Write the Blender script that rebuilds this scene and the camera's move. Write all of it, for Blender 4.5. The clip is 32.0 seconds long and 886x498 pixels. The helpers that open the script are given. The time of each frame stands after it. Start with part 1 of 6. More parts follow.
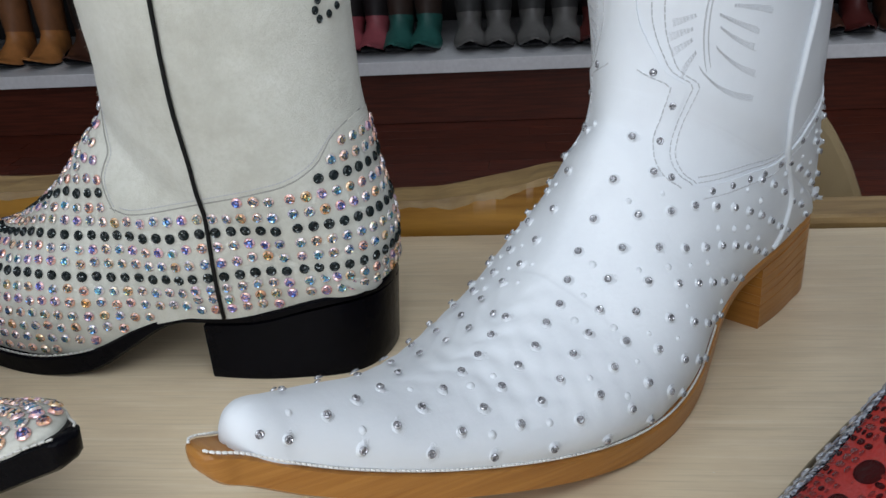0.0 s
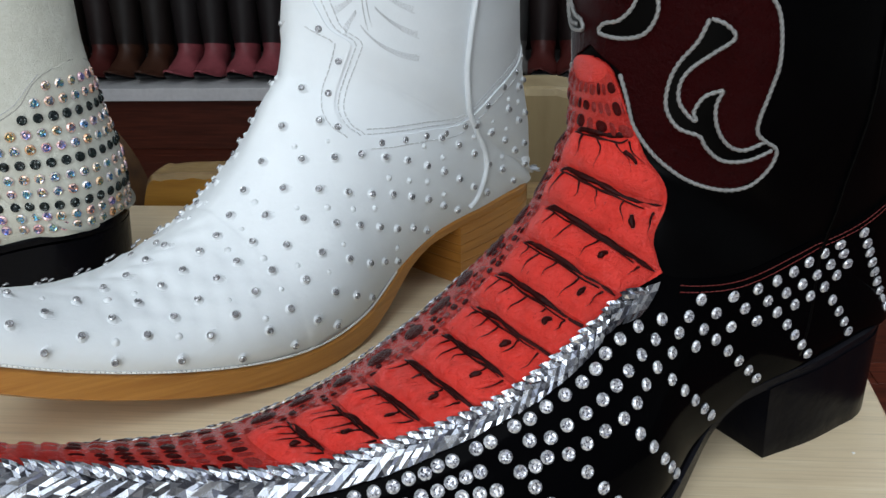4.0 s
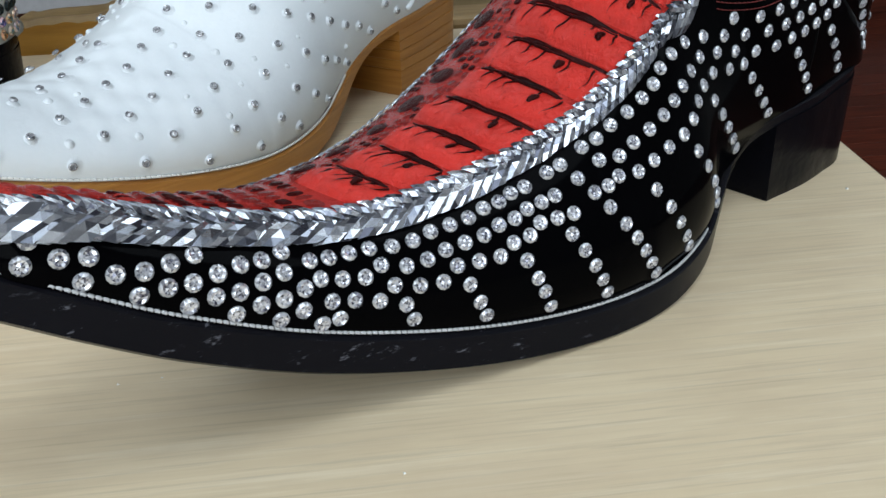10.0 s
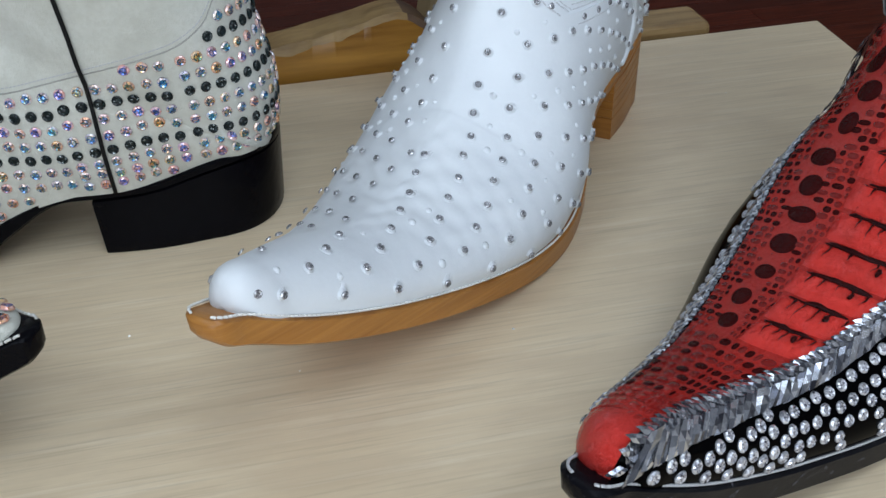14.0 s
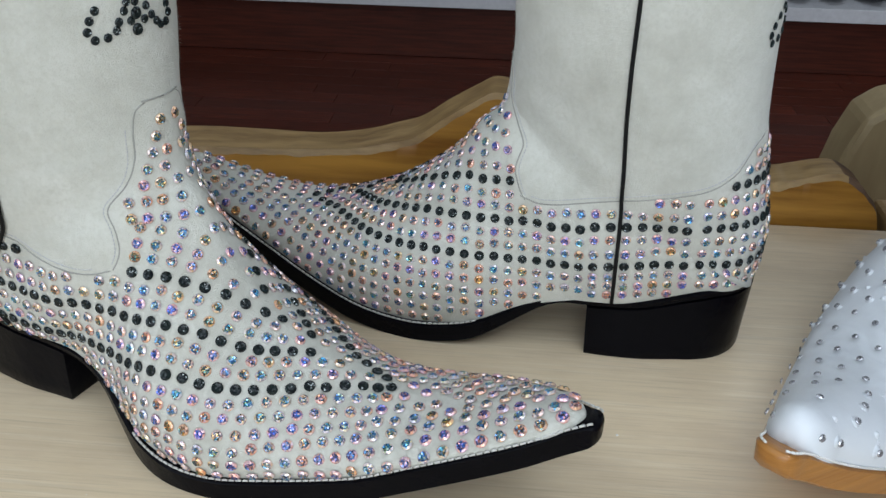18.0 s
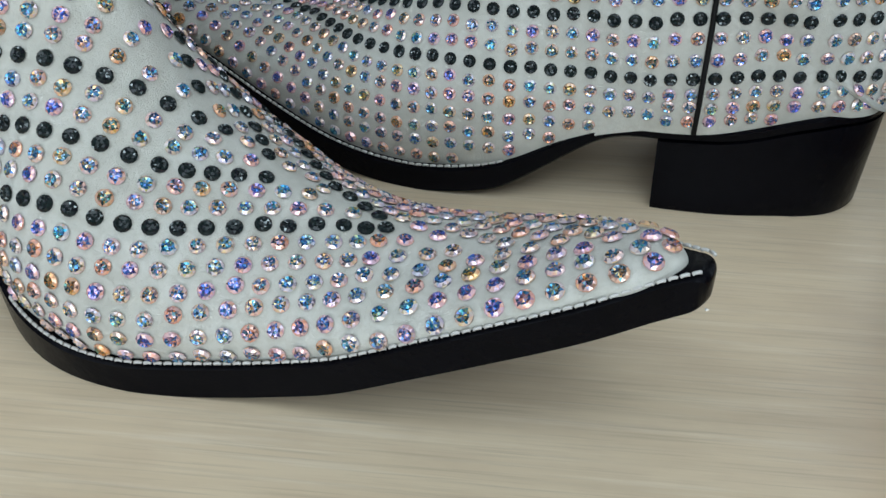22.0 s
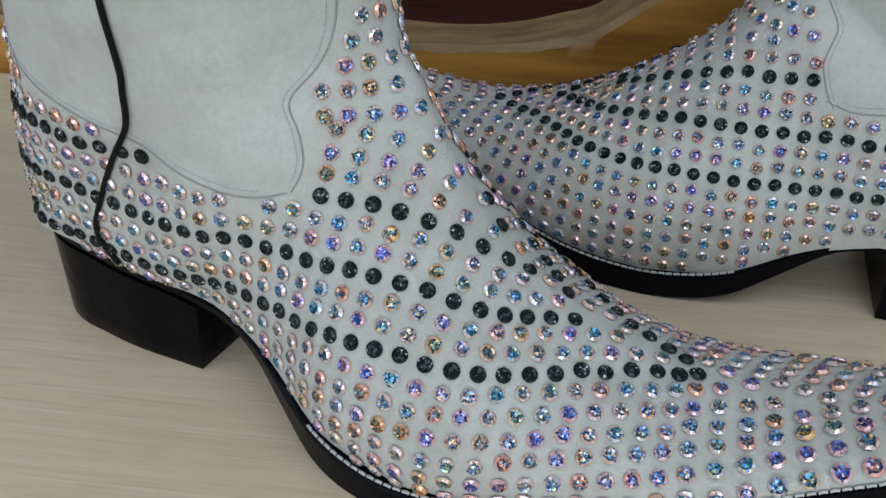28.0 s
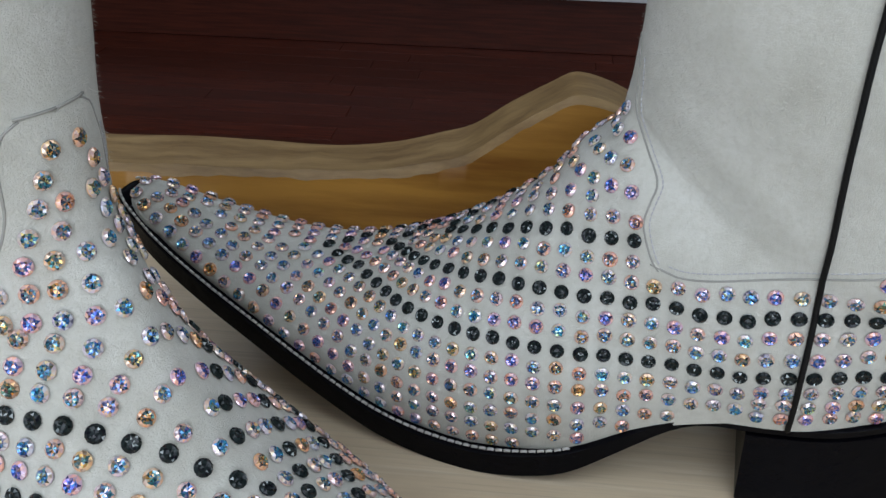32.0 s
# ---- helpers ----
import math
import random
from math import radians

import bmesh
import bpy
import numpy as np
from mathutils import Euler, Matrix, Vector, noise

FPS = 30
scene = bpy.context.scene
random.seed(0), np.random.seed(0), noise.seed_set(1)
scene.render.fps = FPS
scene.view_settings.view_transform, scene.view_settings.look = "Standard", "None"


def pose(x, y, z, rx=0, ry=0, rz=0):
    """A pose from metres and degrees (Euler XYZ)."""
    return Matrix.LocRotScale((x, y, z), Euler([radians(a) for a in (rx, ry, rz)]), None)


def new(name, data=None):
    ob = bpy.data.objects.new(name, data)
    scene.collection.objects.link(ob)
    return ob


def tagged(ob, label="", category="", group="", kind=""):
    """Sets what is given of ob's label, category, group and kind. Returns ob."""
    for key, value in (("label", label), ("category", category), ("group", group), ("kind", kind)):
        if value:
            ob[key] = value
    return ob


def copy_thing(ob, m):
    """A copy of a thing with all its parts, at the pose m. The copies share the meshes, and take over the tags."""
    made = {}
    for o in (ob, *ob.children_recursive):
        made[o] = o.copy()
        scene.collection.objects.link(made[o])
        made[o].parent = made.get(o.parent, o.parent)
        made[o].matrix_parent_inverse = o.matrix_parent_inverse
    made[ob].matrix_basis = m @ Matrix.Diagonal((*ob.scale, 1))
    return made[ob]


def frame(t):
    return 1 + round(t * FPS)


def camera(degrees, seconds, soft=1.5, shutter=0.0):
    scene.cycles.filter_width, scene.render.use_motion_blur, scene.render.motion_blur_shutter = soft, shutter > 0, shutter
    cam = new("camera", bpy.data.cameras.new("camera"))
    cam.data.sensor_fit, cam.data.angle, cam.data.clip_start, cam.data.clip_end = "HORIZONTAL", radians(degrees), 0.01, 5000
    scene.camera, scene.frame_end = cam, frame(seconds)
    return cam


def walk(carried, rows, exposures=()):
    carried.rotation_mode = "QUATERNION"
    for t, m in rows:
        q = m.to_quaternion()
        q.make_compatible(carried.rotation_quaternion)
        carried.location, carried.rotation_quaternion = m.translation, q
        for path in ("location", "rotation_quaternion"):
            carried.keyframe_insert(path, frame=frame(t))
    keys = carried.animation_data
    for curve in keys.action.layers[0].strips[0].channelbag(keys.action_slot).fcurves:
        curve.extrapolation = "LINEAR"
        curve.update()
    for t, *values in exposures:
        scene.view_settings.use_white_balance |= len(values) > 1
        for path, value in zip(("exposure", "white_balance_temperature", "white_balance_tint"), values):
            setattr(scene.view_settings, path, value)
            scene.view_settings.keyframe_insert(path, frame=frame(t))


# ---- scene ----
cam = camera(49.5, 32.0)
METRES, EYE, TILT, LEAN, TURN = 0.9, 0.9692, -24.0, 3.5, 5.4
ROWS = [
    (0.0, 0.0, 0.0, 0.0, 0.0, 0.0, -0.0),
    (0.5, 0.0168, 0.0037, -0.0023, -0.54, -0.18, 0.6),
    (1.0, 0.0335, -0.0003, -0.0042, -1.44, 0.3, 0.53),
    (1.5, 0.0524, -0.0064, -0.0077, -1.88, 1.2, 0.08),
    (2.0, 0.0714, -0.0109, -0.0139, -0.97, 1.93, -0.79),
    (2.5, 0.0916, -0.0175, -0.0208, -0.91, 2.69, -1.52),
    (3.0, 0.1118, -0.0266, -0.0301, -1.19, 2.58, -2.04),
    (3.5, 0.1252, -0.0351, -0.0353, -1.15, 2.01, -1.87),
    (5.5, 0.1586, -0.0199, -0.0768, -2.53, 3.34, -1.05),
    (6.0, 0.157, -0.0165, -0.0858, -3.45, 2.73, -0.47),
    (6.5, 0.1516, -0.0169, -0.0913, -4.75, 1.52, 0.24),
    (7.0, 0.144, -0.017, -0.0984, -5.02, 1.0, 0.86),
    (7.5, 0.138, -0.0178, -0.1038, -5.57, 0.58, 1.46),
    (8.0, 0.1241, -0.019, -0.103, -7.16, -0.49, 1.78),
    (8.5, 0.1121, -0.0153, -0.0979, -8.61, -1.32, 2.21),
    (9.0, 0.0993, -0.009, -0.098, -9.04, -1.71, 2.39),
    (9.5, 0.0876, -0.0024, -0.0975, -10.47, -2.33, 2.96),
    (10.0, 0.0713, -0.0012, -0.0933, -12.24, -3.08, 3.58),
    (10.5, 0.0492, 0.0058, -0.0862, -13.24, -4.22, 4.52),
    (11.0, 0.0269, 0.0052, -0.074, -15.32, -5.97, 5.63),
    (11.5, 0.0031, 0.0024, -0.0589, -16.22, -7.77, 7.01),
    (12.0, -0.0157, 0.0027, -0.0468, -16.28, -9.08, 7.8),
    (12.5, -0.0326, -0.0032, -0.036, -17.55, -10.42, 8.04),
    (13.0, -0.0495, -0.0058, -0.0201, -17.24, -11.11, 7.96),
    (13.5, -0.0646, -0.0059, -0.0066, -16.83, -11.81, 7.41),
    (14.0, -0.0784, -0.008, 0.0061, -16.31, -10.44, 5.75),
    (14.5, -0.0963, -0.0083, 0.0177, -15.3, -10.27, 4.66),
    (15.0, -0.1171, -0.0118, 0.0243, -12.64, -9.44, 3.66),
    (15.5, -0.1402, -0.0164, 0.0311, -10.04, -9.13, 2.41),
    (17.5, -0.205, -0.0315, 0.034, -1.99, -5.71, -3.47),
    (18.0, -0.209, -0.0344, 0.0257, -1.58, -4.27, -4.01),
    (18.5, -0.2076, -0.0249, 0.0132, -1.26, -3.97, -4.45),
    (19.0, -0.2068, -0.0117, 0.0084, -1.35, -4.94, -4.67),
    (19.5, -0.2097, 0.0034, -0.0039, -1.66, -4.17, -4.58),
    (20.0, -0.2096, 0.0179, -0.0148, -1.58, -3.89, -4.71),
    (20.5, -0.2078, 0.0411, -0.0211, -1.39, -4.83, -4.82),
    (21.0, -0.2077, 0.0636, -0.0265, -1.33, -5.76, -4.74),
    (21.5, -0.2063, 0.087, -0.0296, -1.18, -7.36, -4.6),
    (22.0, -0.2067, 0.0989, -0.0304, -1.44, -8.38, -4.38),
    (22.5, -0.2116, 0.1046, -0.0294, -1.91, -9.11, -4.27),
    (23.0, -0.2201, 0.1079, -0.0293, -2.19, -9.28, -4.49),
    (23.5, -0.2295, 0.1122, -0.0298, -1.63, -9.53, -4.42),
    (24.0, -0.2391, 0.1178, -0.0301, -1.19, -9.77, -4.69),
    (24.5, -0.2482, 0.1202, -0.0292, -1.21, -9.85, -4.99),
    (26.5, -0.2924, 0.1128, -0.0146, -2.51, -10.44, -4.29),
    (27.0, -0.2993, 0.1094, -0.009, -2.67, -10.68, -4.64),
    (27.5, -0.3041, 0.1052, -0.0003, -1.77, -9.68, -5.24),
    (28.0, -0.3027, 0.1027, 0.0053, -1.44, -8.6, -5.45),
    (28.5, -0.2981, 0.1046, 0.0098, -0.95, -6.46, -5.83),
    (29.0, -0.2914, 0.1084, 0.0106, -0.6, -4.38, -6.3),
    (29.5, -0.28, 0.116, 0.0131, 0.14, -3.14, -6.62),
    (30.0, -0.272, 0.1236, 0.0183, 0.06, -2.68, -6.6),
    (30.5, -0.2614, 0.1303, 0.0274, -0.59, -2.92, -6.18),
    (31.0, -0.2502, 0.1348, 0.0364, -0.05, -3.99, -5.39),
    (31.5, -0.2395, 0.1403, 0.0426, -0.3, -4.61, -4.86),
    (32.0, -0.2277, 0.1464, 0.0449, -0.65, -4.85, -4.41),
]
walk(cam, [(t, pose(0, 0, EYE, TILT, LEAN, TURN) @ pose(METRES * x, METRES * y, METRES * z, 90 + pitch, roll, yaw)) for t, x, y, z, yaw, pitch, roll in ROWS],
     [(0, -0.37, 6600, 9), (3, -0.32, 6650, 7), (6, 0.0, 6850, 3), (8, -0.06, 6650, 3), (9, -0.12, 6550, 3), (11, -0.19, 6450, 4), (13, -0.40, 6300, 6), (15, -0.38, 6200, 7), (19, -0.32, 6400, 7), (23, -0.45, 6150, 3), (24.5, -0.48, 6150, 3), (27, -0.67, 6150, 6), (28, -0.70, 6150, 7), (30, -0.58, 6150, 9), (32, -0.42, 6300, 10)])
from mathutils.bvhtree import BVHTree

TABLE = 0.75

# ---------------------------------------------------------------- light
world = bpy.data.worlds.new("world")
scene.world = world
world.use_nodes = True
world.node_tree.nodes["Background"].inputs[0].default_value = (0.9, 0.95, 1.0, 1)
world.node_tree.nodes["Background"].inputs[1].default_value = 0.05

PANELS = [(-1.3, -0.3, 15), (0.5, -0.5, 18), (-1.3, 2.3, 6), (0.9, 2.3, 13), (-0.4, -1.9, 24), (2.4, 0.3, 17)]
CEILING = 2.6
for px, py, watt in PANELS:
    lamp = bpy.data.lights.new("ceiling_lamp", "AREA")
    lamp.shape, lamp.size, lamp.size_y, lamp.energy, lamp.color = "RECTANGLE", 1.2, 1.2, watt, (0.83, 0.92, 1.04)
    new("ceiling_lamp", lamp).matrix_world = pose(px, py, CEILING - 0.05)

# added front fill light, set in an unseen, made-up window behind the camera
ADDED_WINDOW = (-2.0, 1.6, 0.75, 2.25)
lamp = bpy.data.lights.new("window_light", "AREA")
lamp.shape, lamp.size, lamp.size_y, lamp.energy, lamp.color = "RECTANGLE", 3.5, 1.4, 90, (0.86, 0.93, 1.03)
new("window_light", lamp).matrix_world = pose(-0.2, -2.74, 1.5, 90, 0, 0)


# ---------------------------------------------------------------- materials
class Nodes:
    def __init__(self, name):
        self.mat = bpy.data.materials.new(name)
        self.mat.use_nodes = True
        self.t = self.mat.node_tree
        self.b = self.t.nodes["Principled BSDF"]

    def add(self, kind, **values):
        n = self.t.nodes.new(kind)
        for k, v in values.items():
            n.inputs[k.replace("_", " ")].default_value = v
        return n

    def link(self, a, b):
        self.t.links.new(a, b)

    def coords(self, scale=(1, 1, 1)):
        c = self.t.nodes.new("ShaderNodeTexCoord")
        m = self.t.nodes.new("ShaderNodeMapping")
        m.inputs["Scale"].default_value = scale
        self.link(c.outputs["Object"], m.inputs["Vector"])
        return m.outputs["Vector"]

    def noise(self, vector, scale, detail=4.0, rough=0.55):
        n = self.add("ShaderNodeTexNoise", Scale=scale, Detail=detail, Roughness=rough)
        self.link(vector, n.inputs["Vector"])
        return n.outputs["Fac"]

    def ramp(self, fac, stops):
        n = self.t.nodes.new("ShaderNodeValToRGB")
        el = n.color_ramp.elements
        while len(el) < len(stops):
            el.new(0.5)
        for e, (p, c) in zip(el, stops):
            e.position, e.color = p, (*c, 1) if len(c) == 3 else c
        self.link(fac, n.inputs["Fac"])
        return n.outputs["Color"]

    def mix(self, fac, a, b, kind="MIX"):
        n = self.t.nodes.new("ShaderNodeMix")
        n.data_type, n.blend_type = "RGBA", kind
        for socket, v in ((n.inputs[0], fac), (n.inputs[6], a), (n.inputs[7], b)):
            if isinstance(v, (int, float)):
                socket.default_value = v
            elif isinstance(v, tuple):
                socket.default_value = (*v, 1)
            else:
                self.link(v, socket)
        return n.outputs[2]

    def math(self, op, a, b=0.0):
        n = self.t.nodes.new("ShaderNodeMath")
        n.operation = op
        for socket, v in zip(n.inputs, (a, b)):
            if isinstance(v, (int, float)):
                socket.default_value = v
            else:
                self.link(v, socket)
        return n.outputs[0]

    def out(self, color=None, rough=0.5, metal=0.0, bump=None, strength=0.3, distance=0.001, coat=0.0, specular=0.5):
        b = self.b
        for key, v in (("Base Color", color), ("Roughness", rough), ("Metallic", metal), ("Coat Weight", coat), ("Specular IOR Level", specular)):
            if v is None:
                continue
            if isinstance(v, (int, float)):
                b.inputs[key].default_value = v
            elif isinstance(v, tuple):
                b.inputs[key].default_value = (*v, 1)
            else:
                self.link(v, b.inputs[key])
        if bump is not None:
            n = self.add("ShaderNodeBump", Strength=strength, Distance=distance)
            self.link(bump, n.inputs["Height"])
            self.link(n.outputs["Normal"], b.inputs["Normal"])
        return self.mat


def plain(name, color, rough=0.5, metal=0.0, vary=0.12, scale=60.0, bump=0.15, coat=0.0, specular=0.5):
    n = Nodes(name)
    v = n.coords()
    a = n.noise(v, scale, 6)
    big = n.noise(v, scale * 0.12, 3)
    both = n.math("ADD", n.math("MULTIPLY", a, 0.5), n.math("MULTIPLY", big, 0.5))
    dark = tuple(c * (1 - vary) for c in color)
    light = tuple(min(1, c * (1 + vary)) for c in color)
    return n.out(n.ramp(both, [(0.3, dark), (0.7, light)]), rough, metal, a, bump, 0.0006, coat, specular)


def table_material():
    n = Nodes("maple_laminate")
    fine = n.noise(n.coords((2.0, 60, 60)), 3.0, 8, 0.65)
    wide = n.noise(n.coords((0.9, 11, 11)), 2.2, 4)
    pore = n.noise(n.coords((11, 420, 420)), 2.0, 4)
    pale = n.noise(n.coords((5, 150, 150)), 2.0, 5, 0.7)
    c = n.ramp(fine, [(0.25, (0.62, 0.495, 0.325)), (0.5, (0.68, 0.55, 0.37)), (0.75, (0.73, 0.605, 0.42))])
    c = n.mix(n.math("MULTIPLY", wide, 0.5), c, (0.64, 0.52, 0.36))
    c = n.mix(n.ramp(pale, [(0.52, (0, 0, 0)), (0.66, (0.5, 0.5, 0.5))]), c, (0.77, 0.67, 0.52))
    c = n.mix(n.ramp(pore, [(0.52, (0, 0, 0)), (0.70, (0.36, 0.36, 0.36))]), c, (0.36, 0.29, 0.20))
    streak = n.noise(n.coords((5, 190, 190)), 2.0, 5, 0.7)
    c = n.mix(n.ramp(streak, [(0.54, (0, 0, 0)), (0.68, (0.20, 0.20, 0.20))]), c, (0.40, 0.335, 0.24))
    flame = n.noise(n.coords((9, 26, 26)), 2.0, 4, 0.6)
    c = n.mix(n.ramp(flame, [(0.46, (0, 0, 0)), (0.62, (0.38, 0.38, 0.38))]), c, (0.54, 0.42, 0.28))
    rough = n.ramp(n.noise(n.coords(), 5.0, 4), [(0.3, (0.30,) * 3), (0.7, (0.44,) * 3)])
    return n.out(c, rough, 0, fine, 0.05, 0.0004, 0.0, 0.4)


def suede_material():
    n = Nodes("cream_suede")
    v = n.coords()
    fine = n.noise(v, 1500, 4, 0.75)
    grain = n.noise(v, 520, 5, 0.7)
    cloud = n.noise(v, 34, 7, 0.7)
    spot = n.noise(v, 70, 4, 0.6)
    c = n.ramp(cloud, [(0.28, (0.45, 0.44, 0.38)), (0.48, (0.56, 0.555, 0.49)), (0.70, (0.64, 0.635, 0.575))])
    c = n.mix(n.ramp(grain, [(0.46, (0, 0, 0)), (0.62, (0.45, 0.45, 0.45))]), c, (0.50, 0.49, 0.42))
    c = n.mix(n.ramp(spot, [(0.62, (0, 0, 0)), (0.76, (0.30, 0.30, 0.30))]), c, (0.38, 0.36, 0.30))
    n.b.inputs["Sheen Weight"].default_value = 0.25
    return n.out(c, 0.92, 0, n.math("ADD", n.math("MULTIPLY", fine, 0.5), n.math("MULTIPLY", grain, 0.5)), 0.9, 0.0010, 0, 0.15)


def white_leather():
    n = Nodes("white_leather")
    v = n.coords()
    fine = n.noise(v, 420, 5, 0.6)
    wrinkle = n.noise(n.coords((40, 130, 90)), 1.0, 3)
    c = n.ramp(n.noise(v, 30, 4), [(0.3, (0.635, 0.665, 0.70)), (0.7, (0.70, 0.73, 0.76))])
    both = n.math("ADD", n.math("MULTIPLY", fine, 0.25), n.math("MULTIPLY", wrinkle, 0.75))
    return n.out(c, 0.55, 0, both, 0.28, 0.0012, 0.0, 0.35)


def stone_material(name, stops, rough=0.10, metal=0.6, tints=None, gloss=0.7):
    """Cut crystal or foil: every facet its own hue, with painted glints and reflections."""
    n = Nodes(name)
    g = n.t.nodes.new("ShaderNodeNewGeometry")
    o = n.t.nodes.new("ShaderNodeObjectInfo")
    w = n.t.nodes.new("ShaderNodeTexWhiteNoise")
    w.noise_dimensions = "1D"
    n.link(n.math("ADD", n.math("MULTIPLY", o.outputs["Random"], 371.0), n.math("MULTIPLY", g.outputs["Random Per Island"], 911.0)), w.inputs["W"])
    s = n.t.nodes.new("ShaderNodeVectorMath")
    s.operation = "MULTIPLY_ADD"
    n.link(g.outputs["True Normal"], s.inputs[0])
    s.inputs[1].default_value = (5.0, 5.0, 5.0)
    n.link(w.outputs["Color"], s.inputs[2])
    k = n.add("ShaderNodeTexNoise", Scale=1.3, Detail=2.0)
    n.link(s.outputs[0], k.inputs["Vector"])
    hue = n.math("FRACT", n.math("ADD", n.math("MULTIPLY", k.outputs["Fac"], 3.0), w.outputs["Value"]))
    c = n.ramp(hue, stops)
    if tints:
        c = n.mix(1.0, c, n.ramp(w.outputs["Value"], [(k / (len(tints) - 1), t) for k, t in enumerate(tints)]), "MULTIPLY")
    return n.out(c, rough, metal, specular=gloss)


def croc_material(name, light, dark, gloss=0.32):
    n = Nodes(name)
    o = n.t.nodes.new("ShaderNodeObjectInfo")
    v = n.coords()
    crack = n.noise(n.coords((300, 700, 500)), 1.0, 5, 0.75)
    cloud = n.noise(v, 150, 5, 0.65)
    fine = n.noise(v, 1100, 4)
    c = n.ramp(crack, [(0.27, dark), (0.32, tuple(a * 0.6 for a in light)), (0.40, light)])
    c = n.mix(n.ramp(cloud, [(0.48, (0, 0, 0)), (0.72, (0.4, 0.4, 0.4))]), c, tuple(a * 0.5 for a in light))
    c = n.mix(n.math("MULTIPLY", o.outputs["Random"], 0.18), c, tuple(a * 0.55 for a in light))
    h = n.math("ADD", n.math("MULTIPLY", crack, 0.6), n.math("ADD", n.math("MULTIPLY", fine, 0.2), n.math("MULTIPLY", cloud, 0.9)))
    return n.out(c, 0.20, 0, h, 0.9, 0.0026, 0.0, gloss)


def scuffed_material():
    n = Nodes("scuffed_black_sole")
    rub = n.noise(n.coords((160, 160, 420)), 1.0, 6, 0.75)
    where = n.noise(n.coords((16, 16, 60)), 1.0, 3)
    worn = n.math("MULTIPLY", n.ramp(rub, [(0.60, (0, 0, 0)), (0.68, (1, 1, 1))]), n.ramp(where, [(0.48, (0, 0, 0)), (0.62, (1, 1, 1))]))
    c = n.mix(worn, (0.005, 0.005, 0.007), (0.10, 0.10, 0.12))
    return n.out(c, 0.26, 0, rub, 0.3, 0.0006, 0, 0.05)


def wood_material(name, light, dark, grain=(3, 40, 14), rough=0.5):
    n = Nodes(name)
    g = n.noise(n.coords(grain), 2.0, 6, 0.62)
    big = n.noise(n.coords((2, 6, 6)), 2.0, 3)
    c = n.ramp(g, [(0.3, dark), (0.65, light)])
    c = n.mix(n.math("MULTIPLY", big, 0.5), c, dark)
    return n.out(c, rough, 0, g, 0.25, 0.001)


def floor_material():
    n = Nodes("red_brown_floor")
    o = n.t.nodes.new("ShaderNodeObjectInfo")
    g = n.noise(n.coords((3, 60, 60)), 2.0, 6, 0.6)
    c = n.ramp(g, [(0.36, (0.045, 0.010, 0.006)), (0.64, (0.18, 0.040, 0.021))])
    c = n.mix(n.math("MULTIPLY", o.outputs["Random"], 0.7), c, (0.065, 0.018, 0.011))
    return n.out(c, 0.34, 0, g, 0.08, 0.0005, 0.0, 0.3)


TABLETOP = table_material()
SUEDE = suede_material()
WHITE = white_leather()
# coating's own iridescent hues; the near-white and near-black stops are painted reflections
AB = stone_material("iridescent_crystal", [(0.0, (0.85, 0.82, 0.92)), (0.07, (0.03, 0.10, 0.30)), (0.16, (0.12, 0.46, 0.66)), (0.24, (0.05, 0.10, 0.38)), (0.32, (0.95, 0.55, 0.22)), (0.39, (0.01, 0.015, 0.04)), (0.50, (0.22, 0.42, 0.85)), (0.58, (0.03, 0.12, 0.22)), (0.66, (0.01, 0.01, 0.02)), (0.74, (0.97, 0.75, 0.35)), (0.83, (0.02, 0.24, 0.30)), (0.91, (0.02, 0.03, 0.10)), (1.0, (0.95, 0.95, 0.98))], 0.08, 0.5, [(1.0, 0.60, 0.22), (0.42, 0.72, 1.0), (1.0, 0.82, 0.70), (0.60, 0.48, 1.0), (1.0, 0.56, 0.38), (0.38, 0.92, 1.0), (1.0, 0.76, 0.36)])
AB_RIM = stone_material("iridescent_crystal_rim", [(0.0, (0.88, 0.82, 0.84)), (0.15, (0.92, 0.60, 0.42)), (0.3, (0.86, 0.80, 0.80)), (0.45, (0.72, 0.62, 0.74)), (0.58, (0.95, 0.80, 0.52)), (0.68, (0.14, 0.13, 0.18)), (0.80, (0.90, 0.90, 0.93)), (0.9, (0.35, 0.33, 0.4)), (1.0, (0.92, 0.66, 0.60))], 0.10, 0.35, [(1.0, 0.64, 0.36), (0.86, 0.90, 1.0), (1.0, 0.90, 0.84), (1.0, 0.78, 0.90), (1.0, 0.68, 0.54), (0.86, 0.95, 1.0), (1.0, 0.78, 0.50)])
# smoke's own dark tone; the pale last stop is a painted glint
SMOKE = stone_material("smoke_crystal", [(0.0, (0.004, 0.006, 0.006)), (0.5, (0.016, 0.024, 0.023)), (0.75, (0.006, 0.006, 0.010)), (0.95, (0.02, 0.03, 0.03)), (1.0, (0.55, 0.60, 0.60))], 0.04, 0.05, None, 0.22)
# colourless stones: white and near-black facets paint in glints and dark reflections
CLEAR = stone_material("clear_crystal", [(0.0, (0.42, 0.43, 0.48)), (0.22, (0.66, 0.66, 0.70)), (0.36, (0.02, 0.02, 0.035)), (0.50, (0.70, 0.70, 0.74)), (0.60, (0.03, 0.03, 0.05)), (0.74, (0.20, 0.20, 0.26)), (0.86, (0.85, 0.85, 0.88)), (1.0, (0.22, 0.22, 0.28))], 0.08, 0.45)
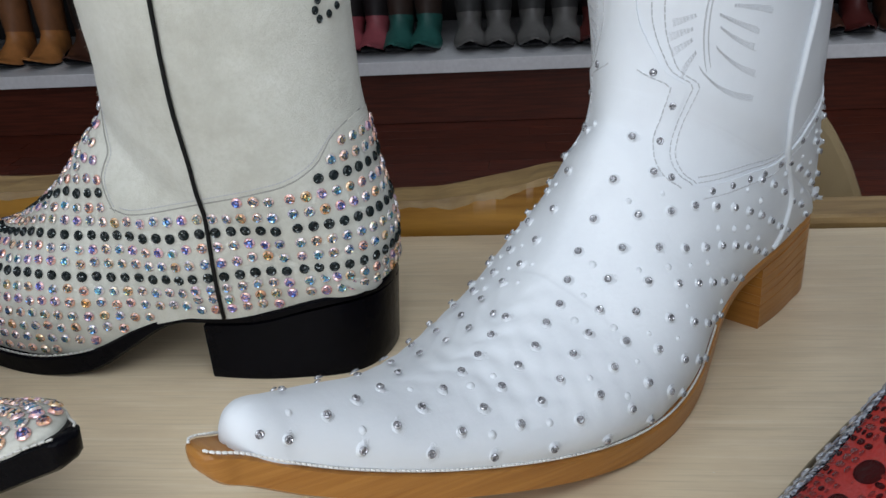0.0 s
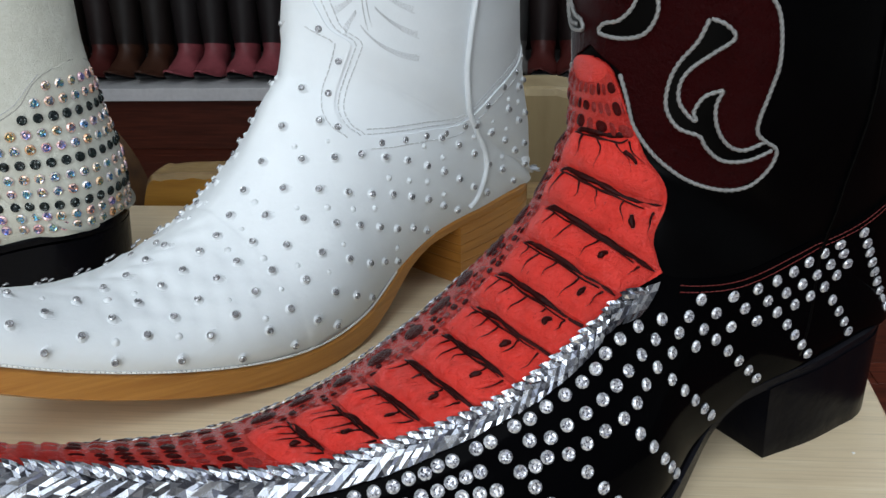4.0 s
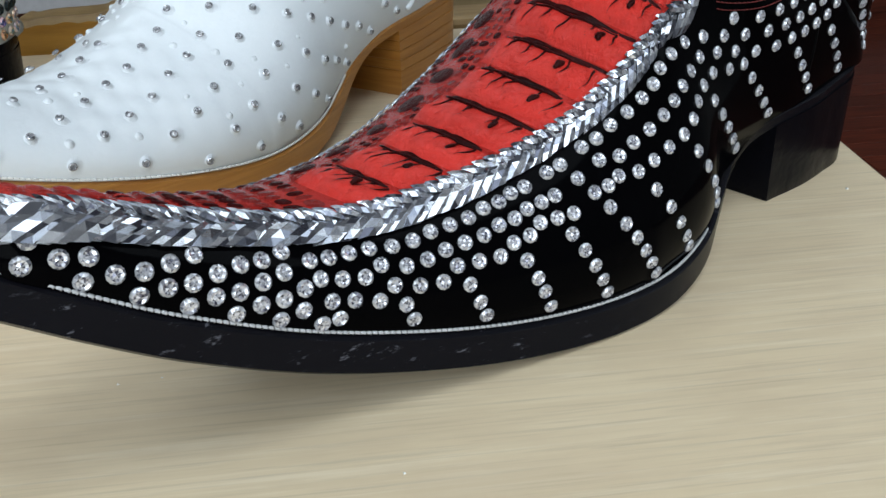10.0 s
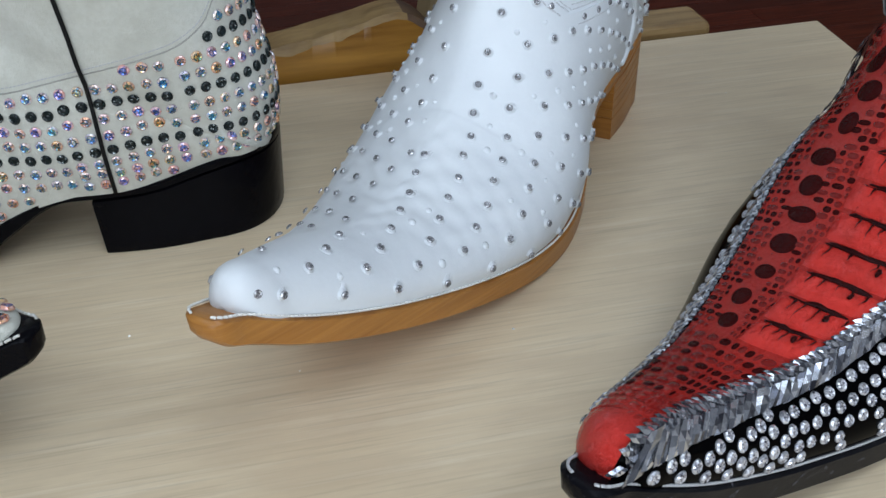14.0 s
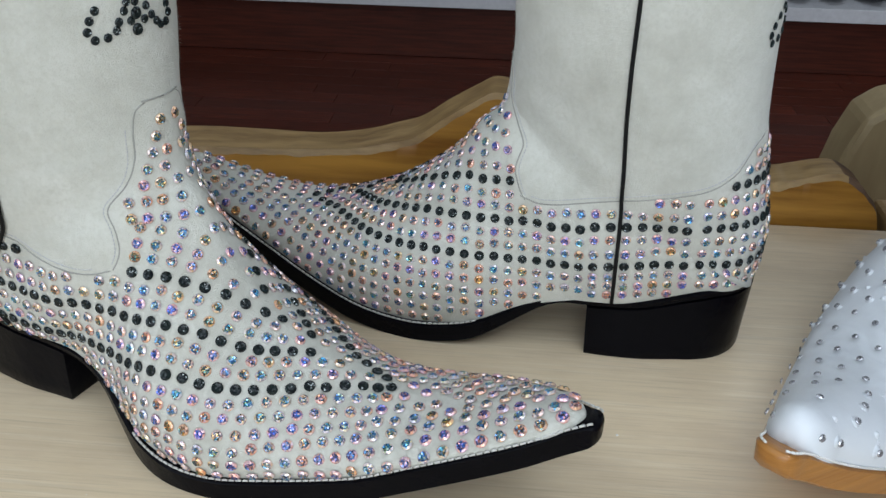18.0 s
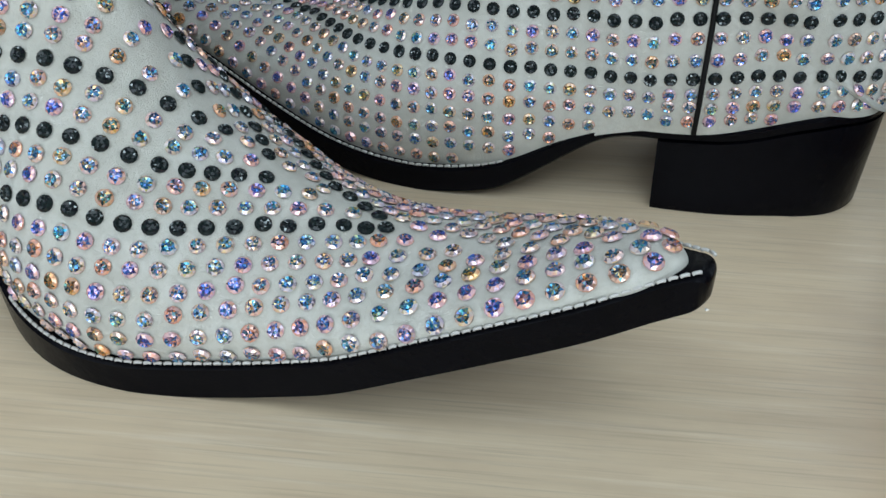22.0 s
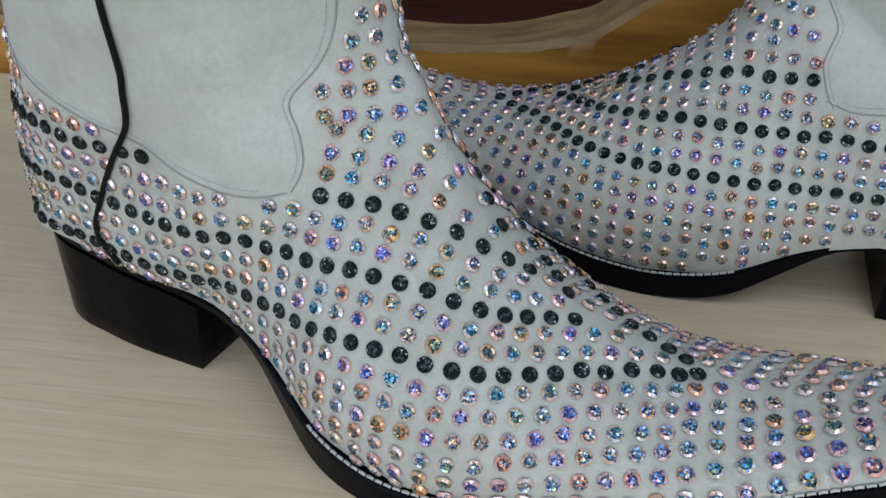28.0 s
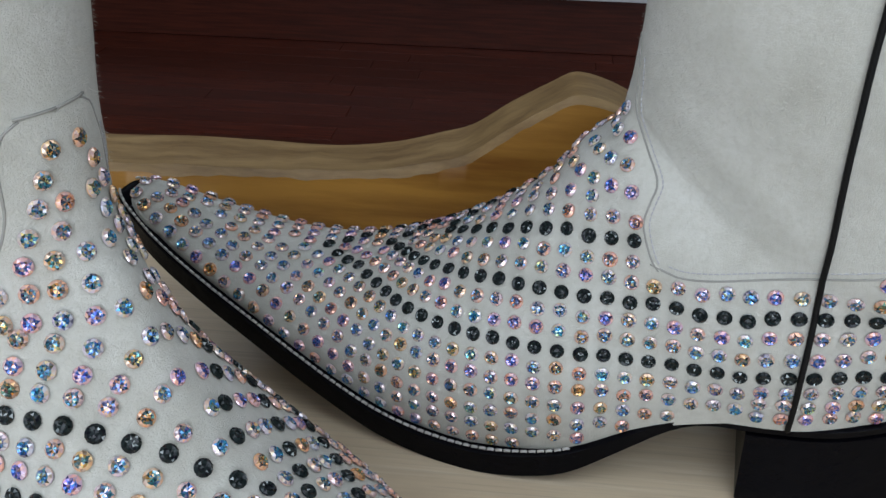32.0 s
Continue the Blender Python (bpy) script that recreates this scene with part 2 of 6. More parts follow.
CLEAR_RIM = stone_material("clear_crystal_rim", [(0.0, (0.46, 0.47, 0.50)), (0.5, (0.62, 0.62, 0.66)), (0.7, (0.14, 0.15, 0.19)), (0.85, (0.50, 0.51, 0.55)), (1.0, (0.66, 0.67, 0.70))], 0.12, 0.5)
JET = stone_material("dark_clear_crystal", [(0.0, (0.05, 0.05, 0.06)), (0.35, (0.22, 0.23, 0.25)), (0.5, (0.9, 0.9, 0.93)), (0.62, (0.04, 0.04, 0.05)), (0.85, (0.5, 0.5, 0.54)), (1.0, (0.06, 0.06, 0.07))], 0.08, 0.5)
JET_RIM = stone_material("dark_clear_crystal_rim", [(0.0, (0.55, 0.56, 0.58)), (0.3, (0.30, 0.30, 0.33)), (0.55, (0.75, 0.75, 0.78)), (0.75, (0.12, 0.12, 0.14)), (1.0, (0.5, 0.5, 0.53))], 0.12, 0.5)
BLACKSOLE = plain("black_sole", (0.0025, 0.0025, 0.0038), 0.26, 0, 0.3, 160, 0.6, 0, 0.07)
SCUFFED = scuffed_material()
BLACKCORD = plain("black_cord", (0.004, 0.004, 0.004), 0.6, 0, 0.3, 60, 0.15, 0, 0.2)
TANSOLE = wood_material("tan_leather_sole", (0.43, 0.195, 0.042), (0.28, 0.108, 0.019), (12, 12, 260), 0.34)
STITCHPALE = plain("pale_thread", (0.52, 0.51, 0.48), 0.7)
GROOVE = plain("grey_edge", (0.30, 0.295, 0.265), 0.9)
STITCHWHITE = plain("white_thread", (0.72, 0.71, 0.68), 0.7)
CORDGREY = plain("silver_grey_cord", (0.19, 0.19, 0.19), 0.5, 0, 0.2, 400)
REDTHREAD = plain("red_thread", (0.13, 0.012, 0.012), 0.6)
STITCHGREY = plain("grey_thread", (0.43, 0.43, 0.445), 0.7)
STITCHDULL = plain("dull_white_thread", (0.50, 0.51, 0.53), 0.7)
PATENT = plain("black_patent_leather", (0.0010, 0.0010, 0.0013), 0.08, 0, 0.2, 40, 0.05, 0.0, 0.014)
SHAFTBLACK = plain("black_shaft_leather", (0.0010, 0.0010, 0.0012), 0.3, 0, 0.3, 120, 0.15, 0.0, 0.045)
REDCROC = croc_material("red_crocodile_leather", (0.66, 0.034, 0.025), (0.06, 0.005, 0.004), 0.42)
REDGROOVE = croc_material("red_groove", (0.42, 0.018, 0.013), (0.05, 0.005, 0.004), 0.5)
OXBLOOD = croc_material("oxblood_crocodile_inlay", (0.020, 0.0016, 0.002), (0.002, 0.0006, 0.0006), 0.04)
DARKSCALE = croc_material("dark_crocodile_scale", (0.045, 0.004, 0.004), (0.006, 0.001, 0.001), 0.06)
DEEPCROC = croc_material("deep_red_crocodile_leather", (0.22, 0.012, 0.010), (0.03, 0.003, 0.003), 0.35)
RIDGELINE = plain("dark_red_ridge", (0.020, 0.002, 0.002), 0.30, 0, 0.85, 700, 0.8, 0, 0.08)
# bright and near-black facets paint the foil's shine and reflections into its colour
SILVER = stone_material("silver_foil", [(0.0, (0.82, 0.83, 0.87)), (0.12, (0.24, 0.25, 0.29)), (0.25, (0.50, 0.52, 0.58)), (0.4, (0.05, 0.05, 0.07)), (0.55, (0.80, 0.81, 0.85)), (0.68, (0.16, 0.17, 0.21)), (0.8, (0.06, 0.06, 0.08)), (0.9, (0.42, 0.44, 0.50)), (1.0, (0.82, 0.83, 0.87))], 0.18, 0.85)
AMBERWOOD = wood_material("amber_wood", (0.60, 0.31, 0.055), (0.22, 0.088, 0.013), (3.5, 30, 34), 0.34)
PALEWOOD = wood_material("weathered_sapwood", (0.44, 0.29, 0.12), (0.17, 0.095, 0.032), (9, 60, 40))
DARKWOOD = wood_material("dark_end_grain", (0.16, 0.08, 0.03), (0.05, 0.022, 0.010), (30, 30, 30))
LOGWOOD = wood_material("dry_log_wood", (0.40, 0.31, 0.17), (0.25, 0.18, 0.09), (14, 14, 3))
FLOORWOOD = floor_material()
SHELFWHITE = plain("white_shelf", (0.7, 0.7, 0.72), 0.5)
GLASS = plain("window_glass", (0.95, 0.97, 0.97), 0.02, 0, 0.02, 5, 0.0)
GLASS.node_tree.nodes["Principled BSDF"].inputs["Transmission Weight"].default_value = 1.0
WALL = plain("wall_paint", (0.42, 0.41, 0.40), 0.85)
DARKBACK = plain("dark_panel", (0.02, 0.018, 0.018), 0.7)


# ---------------------------------------------------------------- mesh helpers
def mesh_from(verts, faces, smooth=False):
    me = bpy.data.meshes.new("mesh")
    me.from_pydata([tuple(v) for v in verts], [], faces)
    me.update()
    if smooth:
        for p in me.polygons:
            p.use_smooth = True
    return me


def part(name, data, material, parent, label="", smooth=False):
    if isinstance(data, bmesh.types.BMesh):
        me = bpy.data.meshes.new(name)
        data.to_mesh(me)
        data.free()
        data = me
        if smooth:
            for p in data.polygons:
                p.use_smooth = True
    if material and not data.materials:
        data.materials.append(material)
    ob = new(name, data)
    ob.parent = parent
    if label:
        ob["label"] = label
    return ob


def box_bm(x0, x1, y0, y1, z0, z1, bevel=0.0, segments=2):
    bm = bmesh.new()
    bmesh.ops.create_cube(bm, size=1)
    for v in bm.verts:
        v.co = Vector((x0 + (v.co.x + 0.5) * (x1 - x0), y0 + (v.co.y + 0.5) * (y1 - y0), z0 + (v.co.z + 0.5) * (z1 - z0)))
    if bevel:
        bmesh.ops.bevel(bm, geom=bm.edges[:], offset=bevel, segments=segments, affect="EDGES", profile=0.5)
    return bm


def prism_bm(points, z0, z1, bevel=0.0):
    bm = bmesh.new()
    f = bm.faces.new([bm.verts.new((x, y, z0)) for x, y in points])
    top = bmesh.ops.extrude_face_region(bm, geom=[f])
    for v in top["geom"]:
        if isinstance(v, bmesh.types.BMVert):
            v.co.z = z1
    bmesh.ops.recalc_face_normals(bm, faces=bm.faces)
    if bevel:
        bmesh.ops.bevel(bm, geom=bm.edges[:], offset=bevel, segments=2, affect="EDGES", profile=0.5)
    return bm


def tube(points, radius, sides=8):
    """A tube along points; returns verts and faces."""
    pts = [Vector(p) for p in points]
    verts, faces = [], []
    side = None
    for i, p in enumerate(pts):
        d = (pts[min(i + 1, len(pts) - 1)] - pts[max(i - 1, 0)]).normalized()
        side = (side - d * side.dot(d)).normalized() if side else d.orthogonal().normalized()
        up = d.cross(side)
        for k in range(sides):
            a = 2 * math.pi * k / sides
            verts.append(p + side * math.cos(a) * radius + up * math.sin(a) * radius)
    for i in range(len(pts) - 1):
        for k in range(sides):
            a, b = i * sides + k, i * sides + (k + 1) % sides
            faces.append((a, b, b + sides, a + sides))
    faces.append(tuple(range(sides))[::-1])
    faces.append(tuple(range(len(verts) - sides, len(verts))))
    return verts, faces


def curve(table, x):
    """Smooth value at x through (x, value) pairs in rising order."""
    xs = [p[0] for p in table]
    i = min(max(int(np.searchsorted(xs, x)) - 1, 0), len(xs) - 2)
    p0, p1, p2, p3 = (table[min(max(j, 0), len(xs) - 1)] for j in (i - 1, i, i + 1, i + 2))
    u = min(max((x - p1[0]) / (p2[0] - p1[0]), 0), 1)
    h = p2[0] - p1[0]
    m1 = (p2[1] - p0[1]) / (p2[0] - p0[0]) * h
    m2 = (p3[1] - p1[1]) / (p3[0] - p1[0]) * h
    return (2 * u**3 - 3 * u**2 + 1) * p1[1] + (u**3 - 2 * u**2 + u) * m1 + (3 * u**2 - 2 * u**3) * p2[1] + (u**3 - u**2) * m2


# ---------------------------------------------------------------- the boot: a lofted upper on a sole and a heel
# rings from toe to top: ridge x, ridge z, underside or back x and z, half width, opening angle, ridge sharpness;
# zero z and width: taken from the sole's line
RINGS = [
    (0.3020, 0.0560, 0.3025, 0, 0, 118, 1.0),
    (0.2990, 0.0575, 0.3000, 0, 0, 114, 1.0),
    (0.2900, 0.0565, 0.2910, 0, 0, 110, 1.1),
    (0.2700, 0.0500, 0.2700, 0, 0, 108, 1.2),
    (0.2420, 0.0440, 0.2420, 0, 0, 108, 1.3),
    (0.2150, 0.0455, 0.2120, 0, 0, 108, 1.38),
    (0.1900, 0.0560, 0.1840, 0, 0, 110, 1.42),
    (0.1690, 0.0680, 0.1570, 0, 0, 110, 1.4),
    (0.1540, 0.0800, 0.1310, 0, 0, 112, 1.35),
    (0.1440, 0.0910, 0.1060, 0, 0, 114, 1.28),
    (0.1370, 0.1010, 0.0820, 0, 0, 116, 1.2),
    (0.1330, 0.1090, 0.0560, 0.0330, 0.0375, 120, 1.15),
    (0.1310, 0.1170, 0.0180, 0.0358, 0.0362, 136, 1.1),
    (0.1304, 0.1215, 0.0055, 0.0366, 0.0362, 152, 1.08),
    (0.1300, 0.1240, 0.0002, 0.0372, 0.0366, 180, 1.08),
    (0.1295, 0.1310, -0.0016, 0.0490, 0.0390, 180, 1.05),
    (0.1290, 0.1380, -0.0025, 0.0640, 0.0400, 180, 1.05),
    (0.1285, 0.1460, 0.0000, 0.0800, 0.0415, 180, 1.05),
    (0.1285, 0.1560, 0.0030, 0.1000, 0.0430, 180, 1.03),
    (0.1285, 0.1710, 0.0055, 0.1250, 0.0440, 180, 1.0),
    (0.1285, 0.1960, 0.0065, 0.1650, 0.0455, 180, 1.0),
    (0.1285, 0.2360, 0.0060, 0.2200, 0.0480, 180, 1.0),
    (0.1280, 0.2950, 0.0040, 0.2850, 0.0510, 180, 1.0),
]
# the welt's line and the sole's half width along the boot
FEATHER = [(0.0, 0.0362), (0.02, 0.0355), (0.05, 0.033), (0.072, 0.0305), (0.094, 0.025), (0.111, 0.0175), (0.128, 0.0115), (0.145, 0.0095), (0.166, 0.0098), (0.192, 0.0130), (0.22, 0.0200), (0.246, 0.0295), (0.271, 0.0390), (0.288, 0.0465), (0.303, 0.0540), (0.312, 0.0575)]
HALF = [(0.03, 0.0325), (0.05, 0.0348), (0.07, 0.0345), (0.085, 0.0340), (0.10, 0.0365), (0.115, 0.0420), (0.13, 0.0475), (0.15, 0.0510), (0.17, 0.0505), (0.19, 0.0475), (0.21, 0.0428), (0.23, 0.0372), (0.25, 0.0315), (0.27, 0.0252), (0.285, 0.0200), (0.298, 0.0140), (0.312, 0.0070)]


def loft(rings, per=6, around=84):
    """Verts (grid of rows by around + 1) of the lofted upper."""
    r = np.array(rings, float)
    rows = []
    for i in range(len(r) - 1):
        p0, p1, p2, p3 = (r[min(max(j, 0), len(r) - 1)] for j in (i - 1, i, i + 1, i + 2))
        for k in range(per + (i == len(r) - 2)):
            u = k / per
            rows.append(0.5 * (2 * p1 + (p2 - p0) * u + (2 * p0 - 5 * p1 + 4 * p2 - p3) * u * u + (3 * p1 - p0 - 3 * p2 + p3) * u**3))
    grid = np.zeros((len(rows), around + 1, 3))
    for i, (tx, tz, bx, bz, w, opening, sharp) in enumerate(rows):
        opening = math.radians(min(opening, 180))
        a = np.linspace(-opening, opening, around + 1)
        h = (np.cos(a) - math.cos(opening)) / (1 - math.cos(opening))
        s = np.sin(a)
        grid[i, :, 0] = bx + (tx - bx) * h
        grid[i, :, 2] = bz + (tz - bz) * h
        square = 0.52 + 0.48 * min(max((bz - 0.036) / 0.045, 0), 1)
        square = sharp + (square - sharp) * min(max((opening - 2.05) / 0.36, 0), 1)
        power = np.where(np.cos(a) < 0, square, sharp)
        grid[i, :, 1] = w * s * ((s * s + 0.06) / 1.06) ** ((power - 1) / 2)
    return grid


def grid_faces(n, m):
    return [(i * m + j, (i + 1) * m + j, (i + 1) * m + j + 1, i * m + j + 1) for i in range(n - 1) for j in range(m - 1)]


def grid_normals(grid):
    du = np.gradient(grid, axis=0)
    dv = np.gradient(grid, axis=1)
    n = np.cross(du, dv)
    n /= np.linalg.norm(n, axis=2, keepdims=True) + 1e-12
    centre = grid.mean(axis=1, keepdims=True)
    n *= np.sign(np.sum(n * (grid - centre), axis=2, keepdims=True) + 1e-9)
    return n


def clip_grid(grid, value, lift, thick=0.0):
    """The part of the grid where value > 0, lifted along its normals, with a rim down to the surface below."""
    nrm = grid_normals(grid)
    n, m, _ = grid.shape
    verts, faces, index, rim = [], [], {}, []

    def at(key, p, q, u):
        if key not in index:
            b = grid[p] * (1 - u) + grid[q] * u
            nn = nrm[p] * (1 - u) + nrm[q] * u
            index[key] = len(verts)
            verts.append(b + nn * lift)
            verts.append(b + nn * (lift - thick))
        return index[key]

    for i in range(n - 1):
        for j in range(m - 1):
            q = [(i, j), (i + 1, j), (i + 1, j + 1), (i, j + 1)]
            v = [value[c] for c in q]
            if max(v) <= 0:
                continue
            poly, cut = [], []
            for k in range(4):
                a, b = q[k], q[(k + 1) % 4]
                va, vb = value[a], value[b]
                if va > 0:
                    poly.append(at((a,), a, a, 0.0))
                if (va > 0) != (vb > 0):
                    lo, hi = min(a, b), max(a, b)
                    vl, vh = value[lo], value[hi]
                    c = at((lo, hi), lo, hi, vl / (vl - vh))
                    poly.append(c)
                    cut.append(c)
            if len(poly) > 2:
                faces.append(tuple(poly))
                if thick and len(cut) == 2:
                    k = len(verts)
                    verts.extend((verts[cut[0]], verts[cut[1]], verts[cut[1] + 1], verts[cut[0] + 1]))
                    rim.append((k, k + 1, k + 2, k + 3))
    return verts, faces, rim


def eased(table, x):
    """The table's value at x, level past its ends; nothing for an empty table."""
    return curve(table, min(max(x, table[0][0]), table[-1][0])) if table else 0.0


class Boot:
    """One boot on the table: x from the heel's back to the toe, z up, origin on the table under the heel's back.
    ridge, rise, sway and girth are (x, metres) tables: what is added to the ridge's height, the welt's height, the sole's middle and its half width;
    shin and calf are (z, metres) tables for the front and the back of the leg."""

    def __init__(self, label, place, ahead, stretch=1.0, shift=0.0, keen=0.0, wide=1.0, shaft=1.0, tip=0.0, nose=0.006, turn=0.0, folds=0.0,
                 ridge=(), rise=(), sway=(), girth=(), shin=(), calf=(), blunt=2.4, snout=2.6, snip=0.010, square=0.008, welt=0.003, group="boots on the table"):
        self.root = new("cowboy_boot")
        self.root.matrix_world = pose(place[0], place[1], TABLE, 0, 0, math.degrees(math.atan2(ahead[1], ahead[0])) + turn)
        tagged(self.root, label, "boot", group)

        def along(x):
            x = x + shift * min(max((x - 0.02) / 0.11, 0), 1)
            return x if x < 0.17 else 0.17 + (x - 0.17) * stretch

        self.table_sway, self.table_girth = sway, girth
        self.line = [(along(x), z + eased(rise, along(x))) for x, z in FEATHER]
        self.wide = [(along(x), w * wide + eased(girth, along(x))) for x, w in HALF]
        self.tip = along(0.308) + tip
        self.nose = self.tip - nose
        self.snip, self.square, self.rise = snip, square, 0.38
        # the toe cap closes in the last stretch before the nose
        cap = 0.016
        start = self.nose - cap
        body, front = [], []
        for i, (tx, tz, bx, bz, w, a, sharp) in enumerate(RINGS):
            tx, bx = along(tx), along(bx)
            if i < 12:
                tz += eased(ridge, tx)
            if 1 < i < 12:
                sharp += keen
            if i < 11:
                bz, w = self.feather(bx) - 0.001, (curve(self.wide, bx) - (welt if i < 8 else (0.0022 - 0.0008 * (i - 8)) * welt / 0.003)) / math.sin(math.radians(a))
            else:
                w = w * (shaft if i > 15 else 1.0) + eased(girth, max(bx, 0.04)) * min(max((0.10 - bz) / 0.06, 0), 1)
            if i > 10:
                tx += eased(shin, tz)
                bx += eased(calf, bz)
            if 1 < i < 9:
                front.insert(0, (tx, tz, bx, bz, w, a, sharp))
            if i > 6:
                body.append((tx, tz, bx, bz, w, a, sharp))
        # even rings between the toe cap and the instep
        last = body[0][2]
        count = int((start - last) / 0.007)
        for k in range(1, count):
            bx = last + (start - last) * k / count
            off, tz, a, sharp = (curve([(r[2], r[n] - (r[2] if n == 0 else 0)) for r in front], min(bx, front[-1][2])) for n in (0, 1, 5, 6))
            near = min(max((bx - start + 0.06) / 0.06, 0), 1)
            sharp += (1.05 - sharp) * near * near * (3 - 2 * near)
            w = (curve(self.wide, bx) - welt) / math.sin(math.radians(a))
            body.insert(0, (bx + off, tz, bx, self.feather(bx) - 0.001, w, a, sharp))
        high = curve([(r[2], r[1]) for r in front], min(start, front[-1][2])) - self.feather(start)
        lean0 = curve([(r[2], r[5]) for r in front], min(start, front[-1][2]))
        # the ridge runs into the cap without a step
        ahead_ = self.feather(start + 0.3 * cap) - 0.001 + (high + 0.001) * (1 - 0.3 ** blunt) ** (1 / blunt)
        here, back = high + self.feather(start), body[0]
        gain = max((ahead_ - here) / (0.3 * cap) - (here - back[1]) / (start - back[0]), 0.0) / (1 / (0.3 * cap) + 1 / (start - back[0])) * 1.25
        for k, (tx, tz, *rest) in enumerate(body):
            body[k] = (tx, tz + gain * min(max((tx - start + 0.024) / 0.024, 0), 1) ** 2, *rest)
        toe = []
        for u in (0.995, 0.96, 0.88, 0.75, 0.55, 0.3, 0.0):
            x = start + cap * u
            round_ = (1 - u ** blunt) ** (1 / blunt)
            w = (curve(self.wide, start) - welt) * (1 - 0.25 * u) * (1 - u ** snout) ** (1 / snout)
            toe.append((x, self.feather(x) - 0.001 + (high + 0.001) * round_ + gain * (1 - u) ** 4, x, self.feather(x) - 0.001 - 0.0025 * u, w / math.sin(radians(lean0 + (108 - lean0) * u)), lean0 + (108 - lean0) * u, 1.0 + 0.05 * (1 - u)))
        rings = toe + body
        self.rings = rings
        per = 16 if folds else 6
        self.grid = loft(rings, per)
        self.seat_heel(per, len(rings) - 13)
        gx, gz = self.grid[:, :, 0], self.grid[:, :, 2]
        self.grid[:, :, 1] += np.vectorize(self.sway)(gx) * np.clip((0.12 - gz) / 0.06, 0, 1)
        if folds:
            nrm = grid_normals(self.grid)
            gx, gy, gz = (self.grid[:, :, k] for k in range(3))
            low = np.array([[self.feather(x) for x in row] for row in gx])
            amount = np.exp(-((gx - 0.222) / 0.032) ** 2) * np.clip((gz - low - 0.008) / 0.016, 0, 1)
            wave = np.sin((gx + 0.9 * np.abs(gy) + 0.004 * np.sin(gy * 190)) * 2 * math.pi / 0.0125) + 0.5 * np.sin((gx - 0.4 * gy) * 2 * math.pi / 0.0085)
            self.grid += nrm * (folds * amount * wave)[:, :, None]
        cap_row = self.grid[:1].copy()
        cap_row[0, :, :] = self.grid[0].mean(axis=0)
        self.grid = np.concatenate([cap_row, self.grid])
        n, m, _ = self.grid.shape
        self.flat = self.grid.reshape(-1, 3)
        self.tree = BVHTree.FromPolygons([tuple(v) for v in self.flat], grid_faces(n, m))

    def seat_heel(self, per, first):
        """Draws the lower edge of the upper round the heel straight down onto the sole, from the ring named first on."""
        for row in self.grid[first * per:(first + 4) * per + 1]:
            for cols in (range(0, 43), range(84, 41, -1)):
                foot = row[cols[0]].copy()
                dz = self.feather(foot[0]) - 0.001 - foot[2]
                dy = max(self.half(foot[0]) - 0.0025 - abs(foot[1]), 0.0) * (1 if cols[0] else -1)
                for j in cols:
                    k = min(max(1 - (row[j, 2] - foot[2]) / 0.022, 0.0), 1.0)
                    if k <= 0:
                        break
                    row[j, 2] += dz * k
                    row[j, 1] += dy * k * k * min(abs(row[j, 1]) / 0.006, 1.0)

    def feather(self, x):
        return curve(self.line, min(max(x, self.line[0][0]), self.line[-1][0]))

    def half(self, x, inset=0.0):
        """Half width of the sole at x, or of its outline drawn in by the inset."""
        if x < 0.03:
            u = min((0.03 - x) / 0.029, 1.0)
            return max(self.wide[0][1] * math.sqrt(max(0, 1 - u * u)) ** 0.9 - inset, 0.0005)
        w = max(curve(self.wide, min(x, self.wide[-1][0])), self.square) - inset
        if x > self.tip - inset - self.snip:
            u = min((x - self.tip + inset + self.snip) / self.snip, 1.0)
            w *= max(0.0, 1 - u**2.6) ** (1 / 2.6)
        return w

    def outline(self, inset=0.0, count=110):
        """Points (x, y) of the sole's edge from the heel's back along +y to the toe."""
        far = self.tip - inset - 0.00005
        xs = [0.0010 + (far - 0.0010) * (0.5 - 0.5 * math.cos(math.pi * k / count)) for k in range(count + 1)]
        return [(x, max(self.half(x, inset), 0.0005)) for x in xs]

    def sway(self, x):
        return eased(self.table_sway, x)

    def sole(self, material, front=0.0105, shank=0.005, label=""):
        verts, faces, rows = [], [], []
        for x, w in self.outline():
            zf = self.feather(x)
            u = min(max((x - 0.085) / 0.05, 0), 1)
            th = shank + (front - shank) * u * u * (3 - 2 * u)
            th *= 1 - self.rise * min(max((x - self.tip + 0.012) / 0.012, 0), 1) ** 3
            v = min(max((x - self.tip + 0.005) / 0.005, 0), 1)
            dip = 0.30 * th * (1 - math.sqrt(1 - v * v))
            zf, th = zf - dip, th - 2 * dip
            ring = []
            e = min(0.0015, w * 0.3)
            for y, z in ((-w + e, zf), (-w, zf - 0.001), (-w + 0.0005, zf - th + 0.0015), (-w + 2 * e, zf - th), (w - 2 * e, zf - th), (w - 0.0005, zf - th + 0.0015), (w, zf - 0.001), (w - e, zf)):
                ring.append(len(verts))
                verts.append((x, y + self.sway(x), max(z, 0.0)))
            rows.append(ring)
        for a, b in zip(rows, rows[1:]):
            for k in range(8):
                faces.append((a[k], a[(k + 1) % 8], b[(k + 1) % 8], b[k]))
        faces.append(tuple(rows[0]))
        faces.append(tuple(rows[-1])[::-1])
        me = mesh_from(verts, faces, True)
        me.set_sharp_from_angle(angle=radians(38))
        return part("sole", me, material, self.root, label)

